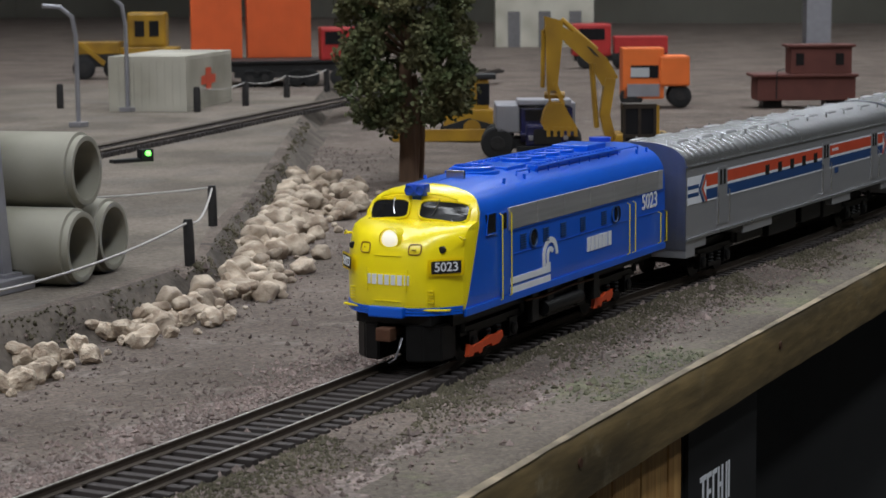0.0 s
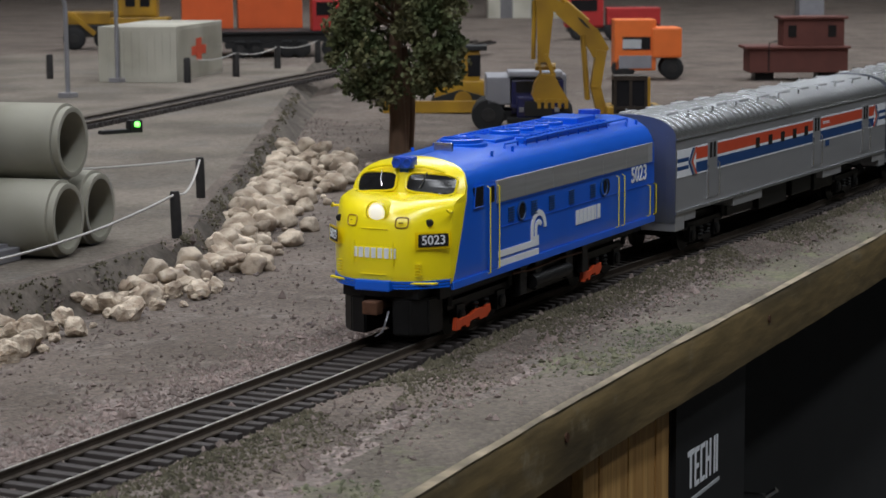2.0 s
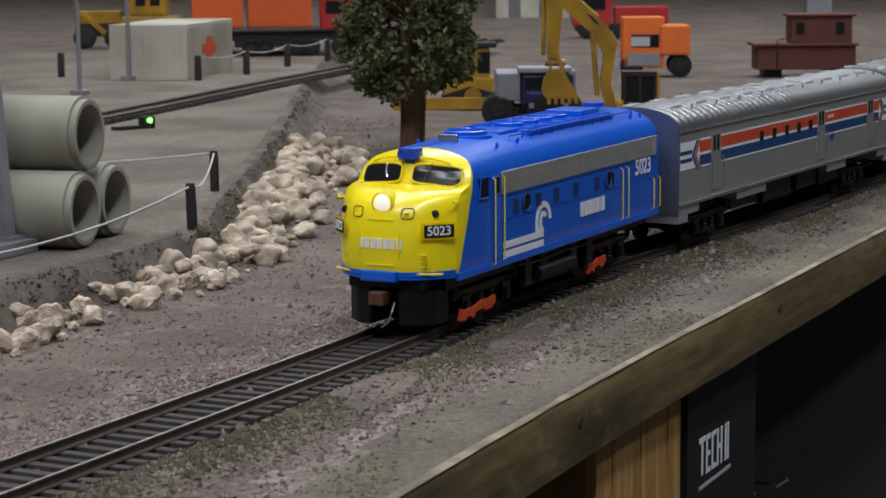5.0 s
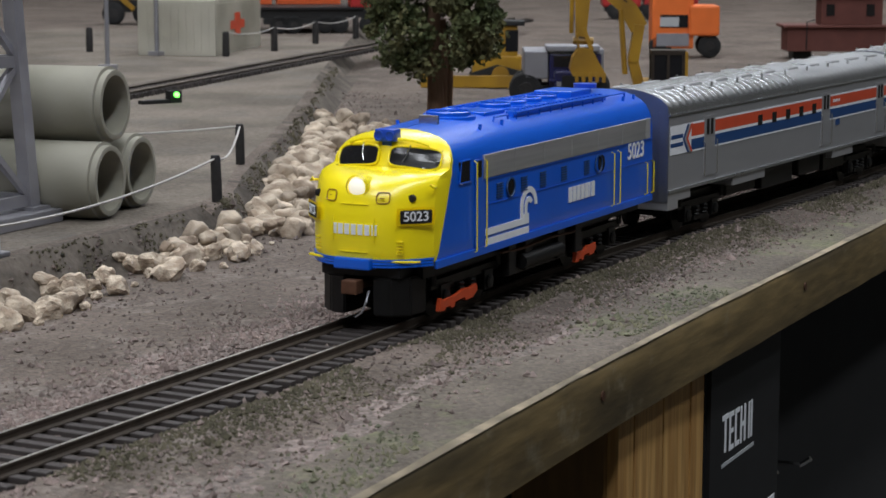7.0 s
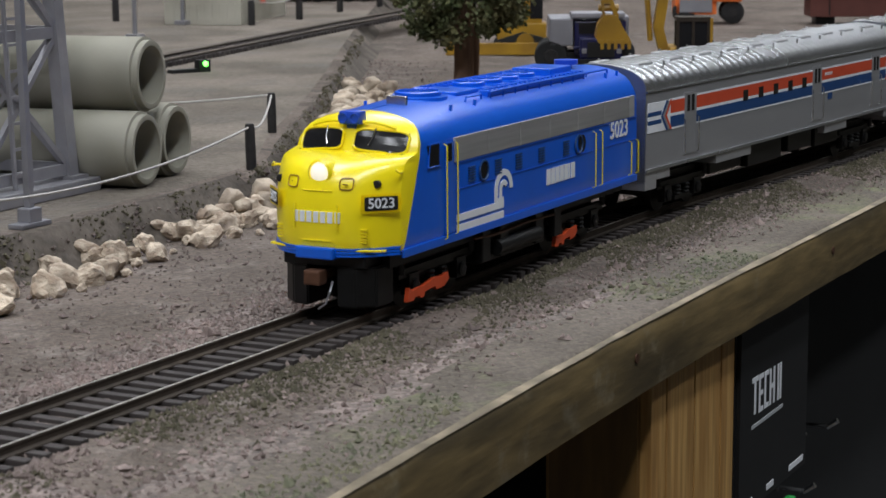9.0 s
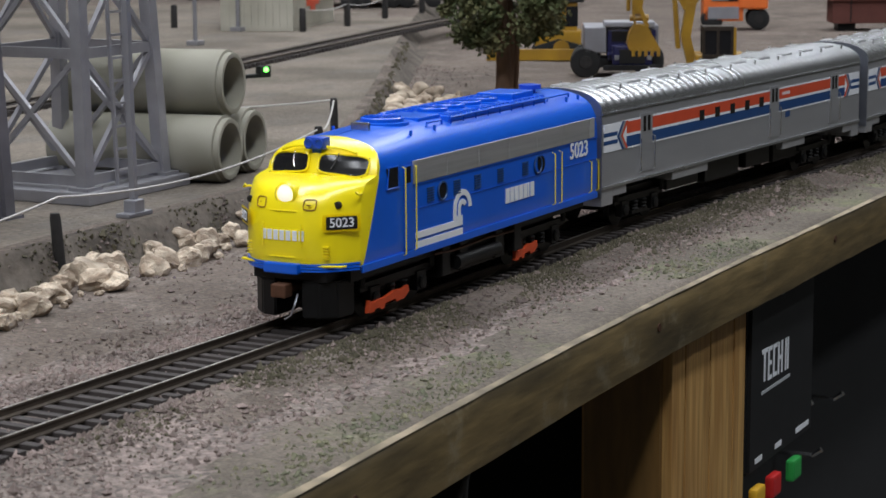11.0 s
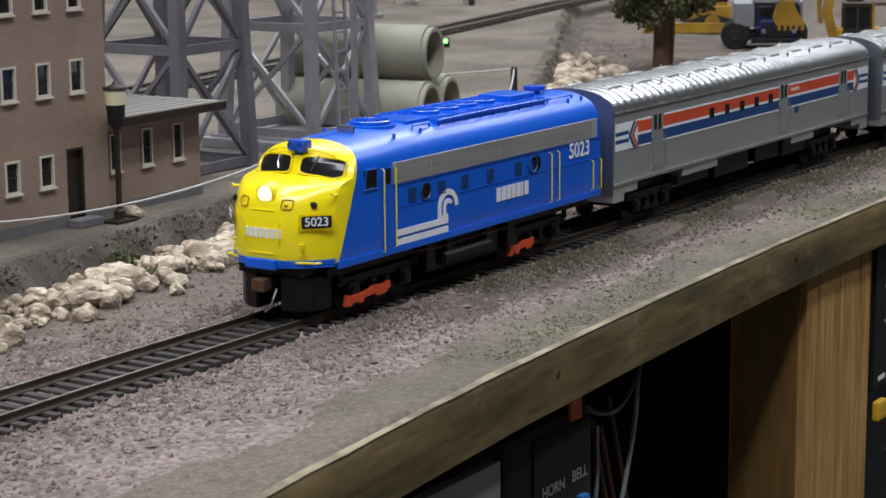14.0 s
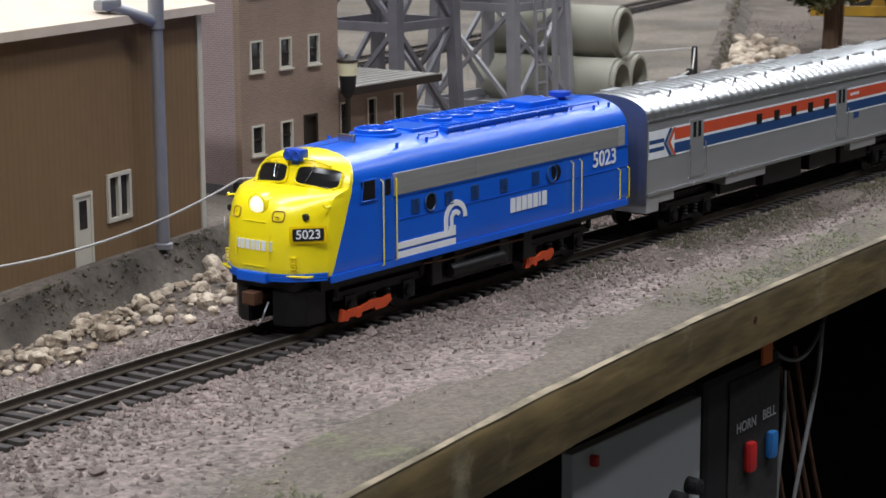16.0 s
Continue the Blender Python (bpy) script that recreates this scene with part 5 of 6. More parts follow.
def window_unit(parent, x, z0, z1, w, y=0.0, frame_mat="cream"):
    """A sash window in a wall whose face is at y, looking towards -y."""
    fr = bmesh.new()
    t = 0.075
    for b in ((x, x + t, y - 0.05, y + 0.12, z0, z1), (x + w - t, x + w, y - 0.05, y + 0.12, z0, z1), (x + t, x + w - t, y - 0.05, y + 0.12, z1 - t, z1), (x + t, x + w - t, y - 0.05, y + 0.12, z0, z0 + t)):
        box(fr, *b)
    W = part("window", fr, M[frame_mat], parent, "cream window frame")
    part("pane", B((x + t, x + w - t, y + 0.06, y + 0.09, z0 + t, z1 - t)), M["pane"], W, "dark window pane")
    part("meeting_rail", B((x + t, x + w - t, y + 0.03, y + 0.06, (z0 + z1) / 2 - 0.03, (z0 + z1) / 2 + 0.03)), M["bronze"], W)
    part("sill", B((x - 0.05, x + w + 0.05, y - 0.12, y + 0.02, z0 - 0.07, z0)), M[frame_mat], W)


def wall_with_holes(name, x0, x1, z0, z1, holes, mat, parent, y0=0.0, y1=0.3):
    """A wall slab in the xz plane with real openings (x0, x1, z0, z1)."""
    xs = sorted({x0, x1} | {h[0] for h in holes} | {h[1] for h in holes})
    zs = sorted({z0, z1} | {h[2] for h in holes} | {h[3] for h in holes})
    bm = bmesh.new()
    for xa, xb in zip(xs, xs[1:]):
        for za, zb in zip(zs, zs[1:]):
            mx, mz = (xa + xb) / 2, (za + zb) / 2
            if not any(h[0] < mx < h[1] and h[2] < mz < h[3] for h in holes):
                box(bm, xa, xb, y0, y1, za, zb)
    bmesh.ops.remove_doubles(bm, verts=bm.verts, dist=0.0005)
    seen = {}
    for f in bm.faces:
        seen.setdefault(tuple(round(c, 3) for c in f.calc_center_median()), []).append(f)
    bmesh.ops.delete(bm, geom=[f for fs in seen.values() if len(fs) > 1 for f in fs], context="FACES")
    return part(name, bm, M[mat], parent)


BX, BW, BD, BH = 14.35, 5.85, 6.0, 9.6
bld = thing("brick_building", at(BX, 12.95, PLATEAU - 0.02), "brown brick three-storey building with narrow cream windows", "building")
wins = []
for row in ((1.52, 2.66), (4.68, 5.86), (7.6, 8.8)):
    for k, x in enumerate((0.55, 2.25, 3.95)):
        if row[0] < 2 and k == 2:
            continue
        wins.append((x, x + 0.72, *row))
door = (3.65, 4.5, 0.25, 2.75)
wall_with_holes("front_wall", 0, BW, 0.42, BH, wins + [(door[0], door[1], 0.42, door[3])], "brown_brick_wall", bld)
part("side_wall", B((-0.001, 0.3, 0.3, BD, 0.42, BH)), M["mauve_brick_wall"], bld, "mauve brick side wall")
part("side_wall", B((BW - 0.3, BW, 0.3, BD, 0.42, BH)), M["brown_brick_wall"], bld)
part("back_wall", B((0.3, BW - 0.3, BD - 0.3, BD, 0.42, BH)), M["brown_brick_wall"], bld)
part("plinth", B((-0.05, door[0], -0.08, BD + 0.05, 0, 0.42), (door[1], BW + 0.02, -0.08, BD + 0.05, 0, 0.42), (door[0], door[1], 0.35, BD, 0, 0.42)), M["plinth"], bld, "grey stone plinth")
part("roof", B((-0.1, BW + 0.1, -0.1, BD + 0.1, BH, BH + 0.25)), M["shingle"], bld)
part("floor_slab", B((0.3, BW - 0.3, 0.5, BD - 0.3, 3.4, 3.5), (0.3, BW - 0.3, 0.5, BD - 0.3, 6.6, 6.7)), M["plinth"], bld)
for w in wins:
    window_unit(bld, w[0], w[2], w[3], w[1] - w[0])
fr = part("door_frame", B((door[0], door[0] + 0.1, -0.03, 0.2, 0.25, door[3]), (door[1] - 0.1, door[1], -0.03, 0.2, 0.25, door[3]), (door[0] + 0.1, door[1] - 0.1, -0.03, 0.2, door[3] - 0.1, door[3])), M["bronze"], bld)
part("door", B((door[0] + 0.1, door[1] - 0.1, 0.12, 0.2, 0.25, door[3] - 0.1)), M["bronze"], bld, "dark brown door")
part("door_step", B((door[0] - 0.2, door[1] + 0.2, -0.7, -0.08, 0, 0.28), bevel=0.03), M["plinth"], bld, "grey stone step")

ann = thing("brick_annex", at(BX + BW + 0.05, 13.25, PLATEAU - 0.02), "low brown brick annex with a flat tar roof", "building")
aw = [(x, x + 0.62, 1.55, 2.95) for x in (0.35, 2.15, 3.95)]
wall_with_holes("front_wall", 0, 5.6, 0.42, 3.5, aw, "brown_brick_wall", ann)
part("side_wall", B((5.3, 5.6, 0.3, 4.2, 0.42, 3.5)), M["brown_brick_wall"], ann)
part("back_wall", B((0, 5.3, 3.9, 4.2, 0.42, 3.5)), M["brown_brick_wall"], ann)
part("plinth", B((0, 5.65, -0.06, 4.22, 0, 0.42)), M["plinth"], ann)
part("roof", B((-0.05, 6.3, -0.75, 4.4, 3.5, 3.62)), M["shingle"], ann, "grey tar paper roof")
part("fascia", B((-0.05, 6.32, -0.8, -0.76, 3.3, 3.6), (6.3, 6.34, -0.76, 4.4, 3.35, 3.6)), M["bronze"], ann)
bm = bmesh.new()
for i in range(9):
    box(bm, -0.05, 6.3, -0.7 + i * 0.55, -0.66 + i * 0.55, 3.62, 3.645)
tagged(part("roof_seam", bm, M["shingle"], ann), kind="stuff")
for w in aw:
    window_unit(ann, w[0], w[2], w[3], w[1] - w[0])

# black lamp post before it
lp = thing("street_lamp", at(19.6, 12.0, PLATEAU - 0.03), "black cast lamp post with a cream glass lantern", "street lamp")
bm = bmesh.new()
lathe(bm, [(0.38, 0), (0.38, 0.12), (0.2, 0.16), (0.2, 0.42), (0.11, 0.5), (0.10, 3.3), (0.16, 3.4)], (0, 0, 0), 16)
part("post", bm, M["bronze"], lp, smooth=40)
bm = bmesh.new()
lathe(bm, [(0.14, 3.35), (0.30, 3.6), (0.34, 4.18), (0.35, 4.22)], (0, 0, 0), 16)
part("cage", bm, M["black"], lp, smooth=40)
bm = bmesh.new()
lathe(bm, [(0.35, 4.22), (0.4, 4.72), (0.32, 4.78)], (0, 0, 0), 16)
part("lantern", bm, M["lampglass"], lp, "cream lantern glass", smooth=40)
bm = bmesh.new()
lathe(bm, [(0.44, 4.76), (0.42, 4.84), (0.15, 4.92), (0.05, 5.05)], (0, 0, 0), 16)
part("cap", bm, M["bronze"], lp, smooth=40)
part("foot", B((-0.55, 0.55, -0.4, 0.4, 0, 0.12), bevel=0.03), M["bronze"], lp)

# ---- tan shed ----
shed = thing("tan_shed", at(9.0, 10.05, PLATEAU - 0.02, 10.8), "plain tan shed with a cream roof edge and door", "building")
hd, hw = (-7.75, -6.75, 0.0, 2.35), (-5.9, -4.55, 1.15, 2.72)
wall_with_holes("front_wall", -22, 0, 0, 7.45, [hd, hw], "tan", shed)
part("end_wall", B((-0.3, -0.002, 0.3, 11, 0, 7.45)), M["tan"], shed)
part("end_wall", B((-22, -21.7, 0.3, 11, 0, 7.45)), M["tan"], shed)
part("back_wall", B((-21.7, -0.3, 10.7, 11, 0, 7.45)), M["tan"], shed)
bm = bmesh.new()
prism(bm, [(-0.45, 7.45), (5.5, 9.0), (11.4, 7.45), (11.4, 7.75), (5.5, 9.3), (-0.45, 7.75)], 22.7, "x", -22.35)
part("roof", bm, M["shed_roof"], shed, "pale pinkish cream roof")
part("corner_trim", B((-0.22, 0.05, -0.06, 0.0, 0, 7.45)), M["cream"], shed, "cream corner trim")
part("door_frame", B((hd[0], hd[0] + 0.1, -0.06, 0.2, 0, hd[3]), (hd[1] - 0.1, hd[1], -0.06, 0.2, 0, hd[3]), (hd[0] + 0.1, hd[1] - 0.1, -0.06, 0.2, hd[3] - 0.1, hd[3])), M["cream"], shed)
dr = part("door", B((hd[0] + 0.1, hd[1] - 0.1, -0.02, 0.06, 0.02, hd[3] - 0.1)), M["cream"], shed, "cream door with a dark glass panel")
part("door_pane", B((hd[0] + 0.3, hd[1] - 0.3, -0.035, -0.02, 1.2, 2.1)), M["pane"], dr)
fr = bmesh.new()
for b in ((hw[0], hw[0] + 0.12, -0.08, 0.15, hw[2], hw[3]), (hw[1] - 0.12, hw[1], -0.08, 0.15, hw[2], hw[3]), (hw[0] + 0.12, hw[1] - 0.12, -0.08, 0.15, hw[3] - 0.12, hw[3]),
          (hw[0] + 0.12, hw[1] - 0.12, -0.08, 0.15, hw[2], hw[2] + 0.12), (-5.3, -5.15, -0.07, 0.12, hw[2] + 0.12, hw[3] - 0.12)):
    box(fr, *b)
wn = part("window", fr, M["cream"], shed, "cream two-light window")
for a, b in ((hw[0] + 0.12, -5.3), (-5.15, hw[1] - 0.12)):
    part("pane", B((a, b, 0.05, 0.09, hw[2] + 0.12, hw[3] - 0.12)), M["pane"], wn)
bm = bmesh.new()
for i in range(74):
    x = -21.9 + i * 0.295
    z0 = hd[3] + 0.05 if hd[0] - 0.05 < x < hd[1] + 0.05 else 0.02
    if hw[0] - 0.05 < x < hw[1] + 0.05:
        z0 = hw[3] + 0.05
    box(bm, x, x + 0.02, -0.004, 0.0, z0, 7.45)
tagged(part("siding_seam", bm, M["tan"], shed), kind="stuff")

sl = thing("street_lamp", at(5.5, 8.7, PLATEAU - 0.03), "tall grey steel street lamp with an arm", "street lamp")
bm = bmesh.new()
rod(bm, (0, 0, 0), (0, 0, 7.3), 0.22, 0.2, 14)
part("pole", bm, M["lampgrey"], sl, smooth=40)
bm = bmesh.new()
lathe(bm, [(0.2, 7.2), (0.26, 7.25), (0.26, 8.2), (0.1, 8.25)], (0, 0, 0), 14)
part("collar", bm, M["lampgrey"], sl, smooth=40)
bm = bmesh.new()
wire(bm, [(0, 0, 7.45), (-0.9, 0.1, 7.75), (-1.9, 0.2, 8.05)], 0.2, 10)
part("arm", bm, M["lampgrey"], sl, smooth=50)
bm = B((-2.4, -1.5, 0.0, 0.45, 7.95, 8.3), bevel=0.12)
part("lamp_head", bm, M["lampgrey"], sl, smooth=50)
bm = bmesh.new()
lathe(bm, [(0.32, 0), (0.32, 0.15), (0.2, 0.2)], (0, 0, 0), 12)
part("foot", bm, M["lampgrey"], sl)


# ---- tree ----
def tree(x, y, h, r, trunk):
    rd = random.Random(11)
    T = thing("tree", at(x, y, ground_z(x, y) - 0.1), "dense dark green tree with a brown split trunk", "tree")
    bm = bmesh.new()
    wire(bm, [(0, 0, 0), (0.05, 0, 2), (-0.1, 0.1, 5), (0, 0, h * 0.8)], trunk, 10)
    for v in bm.verts:
        k = 1 - 0.72 * v.co.z / h
        v.co.x *= k
        v.co.y *= k
    wire(bm, [(0.55, 0, 0), (0.95, 0.1, 2), (1.0, 0.1, 3.6), (0.9, 0.2, 6)], trunk * 0.75, 8)
    wire(bm, [(1.6, 0, 0), (2.0, 0.1, 1.5), (2.1, 0.1, 3.4), (1.2, 0.2, 6)], trunk * 0.4, 7)
    for i in range(16):
        a, z = rd.uniform(0, 6.28), rd.uniform(3.6, h * 0.75)
        q = r * 0.75
        wire(bm, [(0, 0, z), (q * 0.5 * math.cos(a), q * 0.5 * math.sin(a), z + 0.5), (q * math.cos(a), q * math.sin(a), z + 1.1)], 0.1, 5)
    part("trunk", bm, M["bark"], T, smooth=60)
    vs, fs, k = [], [], 0
    rnp = np.random.RandomState(3)
    clumps = []
    while len(clumps) < 260:
        a, z = rnp.uniform(0, 6.28), rnp.uniform(3.4, h)
        lim = r * min(1.0, 0.62 + (z - 3.4) * 0.28) * min(1.0, (h + 0.6 - z) / 3.0) ** 0.6
        d = lim * rnp.uniform(0.25, 1.0) ** 0.5
        clumps.append((d * math.cos(a), d * math.sin(a), z, rnp.uniform(0.4, 0.95)))
    for cx, cy, cz, cr in clumps:
        for _ in range(110):
            d = rnp.normal(0, 1, 3)
            d = d / np.linalg.norm(d) * cr * rnp.uniform(0.5, 1.08)
            p = np.array((cx, cy, cz)) + d
            u = rnp.normal(0, 1, 3)
            u /= np.linalg.norm(u)
            w = np.cross(u, rnp.normal(0, 1, 3))
            w /= np.linalg.norm(w)
            s = rnp.uniform(0.10, 0.22)
            vs += [p + u * s, p + w * s * 0.7, p - u * s, p - w * s * 0.7]
            fs.append((4 * k, 4 * k + 1, 4 * k + 2, 4 * k + 3))
            k += 1
    me = bpy.data.meshes.new("crown")
    me.from_pydata((np.array(vs) * C).tolist(), [], fs)
    me.materials.append(M["foliage"])
    ob = new("crown", me)
    ob.parent = T
    tagged(ob, "dark green leafy crown", kind="stuff")


tree(90.4, 24.5, 13.5, 3.7, 0.52)

# a bush by the rubble
bm = bmesh.new()
rnp = np.random.RandomState(8)
for bx, by in ((15.6, 8.5),):
    for _ in range(420):
        d = rnp.normal(0, 0.3, 3)
        p = Vector((bx + d[0], by + d[1], ground_z(bx, by) + 0.3 + abs(d[2])))
        u, w = Vector(rnp.normal(0, 0.08, 3)), Vector(rnp.normal(0, 0.08, 3))
        bm.faces.new([bm.verts.new(p + q) for q in (u, w, -u, -w)])
tagged(part("bush", bm, M["foliage"]), "small dark green bushes among the rocks", "bush", kind="stuff")


# ---- machines in the yard; local x runs across the view, y away ----
def low(x, y):
    return ground_z(x, y)


def wheel(bm, x, y, r, w=0.5):
    lathe(bm, [(r * 0.5, 0), (r * 0.9, 0.0), (r, 0.1 * w), (r, 0.9 * w), (r * 0.9, w), (r * 0.5, w)], (x, y, r), 18, "y")


def tyres(parent, spots, r, w=0.5):
    for x, y in spots:
        bm = bmesh.new()
        wheel(bm, x, y, r, w)
        t = part("wheel", bm, M["rubber"], parent, smooth=40)
        bm = bmesh.new()
        lathe(bm, [(r * 0.45, -0.03), (r * 0.4, -0.06), (r * 0.1, -0.05)], (x, y, r), 12, "y")
        part("hub", bm, M["post"], t)


RZ = -64.8
cont = thing("shipping_container", at(122.7, 59.5, PLATEAU - 0.03, 16.8), "weathered off-white shipping container in the yard", "container")
part("shell", B((0, 14.3, 0, 6.3, 0, 4.35), bevel=0.06), M["offwhite"], cont)
bm = bmesh.new()
for i in range(26):
    box(bm, 0.35 + i * 0.53, 0.6 + i * 0.53, -0.06, 0.0, 0.3, 4.05)
for i in range(9):
    box(bm, -0.06, 0.0, 0.5 + i * 0.62, 0.75 + i * 0.62, 0.3, 4.05)
tagged(part("corrugation", bm, M["offwhite"], cont), kind="stuff")
part("emblem", B((4.2, 8.6, -0.09, -0.06, 1.9, 2.6), (5.6, 7.2, -0.1, -0.06, 1.4, 3.2)), M["stripe_red"], cont, "faded red emblem")

# excavator
ex = thing("excavator", at(101.2, 14.4, low(101.2, 14.4) - 0.02, RZ), "yellow tracked excavator with its arm raised over a truck", "excavator")
for y in (-1.7, 0.9):
    bm = bmesh.new()
    prism(bm, [(-2.2, 0.35), (-1.9, 0), (1.9, 0), (2.2, 0.35), (2.2, 0.7), (1.9, 1.0), (-1.9, 1.0), (-2.2, 0.7)], 0.8, "y", y)
    t = part("crawler_track", bm, M["rubber"], ex, "black crawler track")
    bm = bmesh.new()
    for i in range(5):
        lathe(bm, [(0.26, -0.04), (0.2, -0.07), (0.05, -0.05)], (-1.5 + 0.75 * i, y, 0.5), 10, "y")
    part("road_wheel", bm, M["cat"], t)
part("undercarriage", B((-1.2, 1.2, -1.0, 1.0, 0.5, 1.2), bevel=0.05), M["black"], ex)
part("house", B((-1.6, 1.6, -1.2, 1.6, 1.2, 2.3), bevel=0.12), M["cat"], ex, "yellow engine house")
cb = part("cab", B((-1.1, 0.7, -1.3, 0.1, 1.2, 3.95), bevel=0.1), M["glass"], ex, "dark glazed cab")
bm = bmesh.new()
for x, y in ((-1.1, -1.3), (-0.2, -1.32), (0.7, -1.3), (0.7, 0.1), (-1.1, 0.1)):
    beam(bm, (x, y, 1.2), (x, y, 3.95), 0.16)
for a, b in (((-1.15, -1.3, 3.9), (0.75, -1.3, 3.9)), ((0.7, -1.35, 3.9), (0.7, 0.15, 3.9)), ((-1.1, -1.35, 3.9), (-1.1, 0.15, 3.9)), ((-1.15, -1.33, 2.2), (0.75, -1.33, 2.2))):
    beam(bm, a, b, 0.18)
part("cab_frame", bm, M["bronze"], cb, "dark cab frame")
part("cab_post", B((0.78, 0.95, -1.4, -1.2, 1.3, 4.0), bevel=0.03), M["cat"], cb)
part("cab_roof", B((-1.2, 0.8, -1.4, 0.2, 3.98, 4.08), bevel=0.03), M["bronze"], cb)
bm = bmesh.new()
for k, (a, b, w) in enumerate((((-1.7, 0.3, 1.6), (-2.15, 0.3, 3.4), 0.85), ((-2.15, 0.3, 3.3), (-1.8, 0.3, 5.5), 0.95), ((-1.8, 0.3, 5.3), (-2.5, 0.3, 6.5), 1.05), ((-2.4, 0.3, 6.4), (-4.2, 0.3, 8.0), 0.95), ((-4.1, 0.3, 7.9), (-5.6, 0.3, 8.7), 0.7))):
    beam(bm, a, b, 0.6 + 0.004 * k, w)
part("boom", bm, M["cat"], ex, "yellow bent boom")
bm = bmesh.new()
prism(bm, [(-5.7, 9.2), (-4.6, 8.9), (-4.65, 7.6), (-4.95, 4.8), (-5.55, 4.8), (-5.6, 7.0)], 0.55, "y", 0.0)
part("stick", bm, M["cat"], ex, "yellow stick")
bm = bmesh.new()
for y in (-0.1, 0.65):
    beam(bm, (-5.1, y, 5.3), (-4.6, y, 4.0), 0.12, 0.25)
    beam(bm, (-5.5, y, 5.0), (-5.3, y, 3.7), 0.12, 0.3)
rod(bm, (-5.7, 0.27, 4.55), (-4.5, 0.27, 4.55), 0.22, seg=8)
part("linkage", bm, M["cat"], ex)
bm = bmesh.new()
prism(bm, [(-5.9, 2.9), (-5.7, 2.5), (-3.9, 2.45), (-3.85, 2.75), (-4.3, 3.5), (-4.6, 4.1), (-5.4, 4.15), (-5.75, 3.6)], 1.5, "y", -0.5)
for i in range(5):
    box(bm, -5.6 + i * 0.4, -5.4 + i * 0.4, -0.62, -0.5, 2.15, 2.7)
part("bucket", bm, M["cat"], ex, "yellow toothed bucket")
bm = bmesh.new()
for y in (0.0, 0.62):
    rod(bm, (-2.6, y, 2.6), (-2.9, y, 6.4), 0.14, seg=8)
rod(bm, (-2.6, 0.3, 7.2), (-4.7, 0.3, 9.0), 0.16, seg=8)
rod(bm, (-5.75, 0.27, 8.4), (-5.8, 0.27, 5.0), 0.13, seg=8)
part("hydraulic_ram", bm, M["cat"], ex, "hydraulic rams")
bm = bmesh.new()
prism(bm, [(-2.75, 6.9), (-2.45, 6.75), (-2.95, 7.3), (-3.25, 7.45)], 0.03, "y", -0.04)
part("boom_plate", bm, M["black"], ex)

# bulldozer
dz = thing("bulldozer", at(118.4, 33.6, low(118.4, 33.6) - 0.02, RZ), "yellow bulldozer with a wide blade and black cab roof", "bulldozer")
for y in (-1.5, 0.9):
    bm = bmesh.new()
    prism(bm, [(-2.0, 0.4), (-1.6, 0), (1.8, 0), (2.3, 0.5), (2.0, 1.2), (0.2, 1.7), (-1.7, 1.1)], 0.7, "y", y)
    t = part("crawler_track", bm, M["rubber"], dz, "black crawler track")
    bm = bmesh.new()
    lathe(bm, [(0.62, -0.05), (0.62, 0.1), (0.3, 0.12)], (0.4, y - 0.06, 1.0), 16, "y")
    part("sprocket", bm, M["cat"], t)
part("hull", B((-1.6, 1.9, -1.1, 1.1, 0.9, 2.3), bevel=0.1), M["cat"], dz)
part("blade", B((-3.0, 2.4, -2.3, -2.0, 0.15, 1.0), (-5.2, -3.0, -1.6, -1.3, 0.1, 2.2), bevel=0.05), M["cat"], dz, "yellow dozer blade")
cbz = part("cab", B((-0.6, 1.6, -1.0, 1.0, 2.3, 4.4), bevel=0.06), M["cat"], dz)
part("cab_glass", B((-0.64, 0.3, -1.04, 1.04, 2.6, 4.1), (0.75, 1.64, -1.04, 1.04, 2.6, 4.1), bevel=0.03), M["glass"], cbz, "dark cab openings")
part("cab_roof", B((-1.1, 2.1, -1.2, 1.2, 4.4, 4.75), bevel=0.08), M["black"], dz, "black cab roof")

# dark blue tipper
bt = thing("dump_truck", at(106.9, 23.2, low(106.9, 23.2) - 0.02, RZ), "dark blue dump truck with a grey tipper body", "truck")
tyres(bt, [(-2.75, -1.5), (-2.6, 1.2), (1.5, -1.5), (1.7, 1.2)], 1.05, 0.9)
part("chassis", B((-2.2, 2.0, -1.3, 1.8, 0.7, 1.3)), M["black"], bt)
cab2 = part("cab", B((-1.3, 2.0, -1.4, 0.6, 1.1, 3.3), bevel=0.14), M["truck_blue"], bt, "dark blue cab")
part("hood", B((-1.0, 1.7, -2.4, -1.4, 0.9, 2.3), bevel=0.16), M["truck_blue"], bt, "glossy dark blue hood")
part("windscreen", B((-1.0, 1.7, -1.46, -1.4, 2.45, 3.15), bevel=0.02), M["glass"], cab2, "dark windscreen")
part("radiator", B((-0.5, 1.2, -2.46, -2.4, 1.05, 2.0), bevel=0.02), M["black"], bt)
for x in (-0.85, 1.35):
    part("headlamp", B((x, x + 0.3, -2.48, -2.4, 1.3, 1.6), bevel=0.03), M["tipper"], bt)
    part("fender", B((x - 0.5, x + 0.6, -2.2, -1.2, 1.55, 1.75), bevel=0.06), M["truck_blue"], bt)
part("bumper", B((-1.6, 2.2, -2.62, -2.4, 0.6, 0.95), bevel=0.04), M["black"], bt)
part("tipper_body", B((-2.85, -1.35, -1.5, 3.4, 1.7, 3.45), (-1.35, 2.3, 0.7, 3.4, 1.5, 3.45), bevel=0.1), M["tipper"], bt, "grey tipper body")
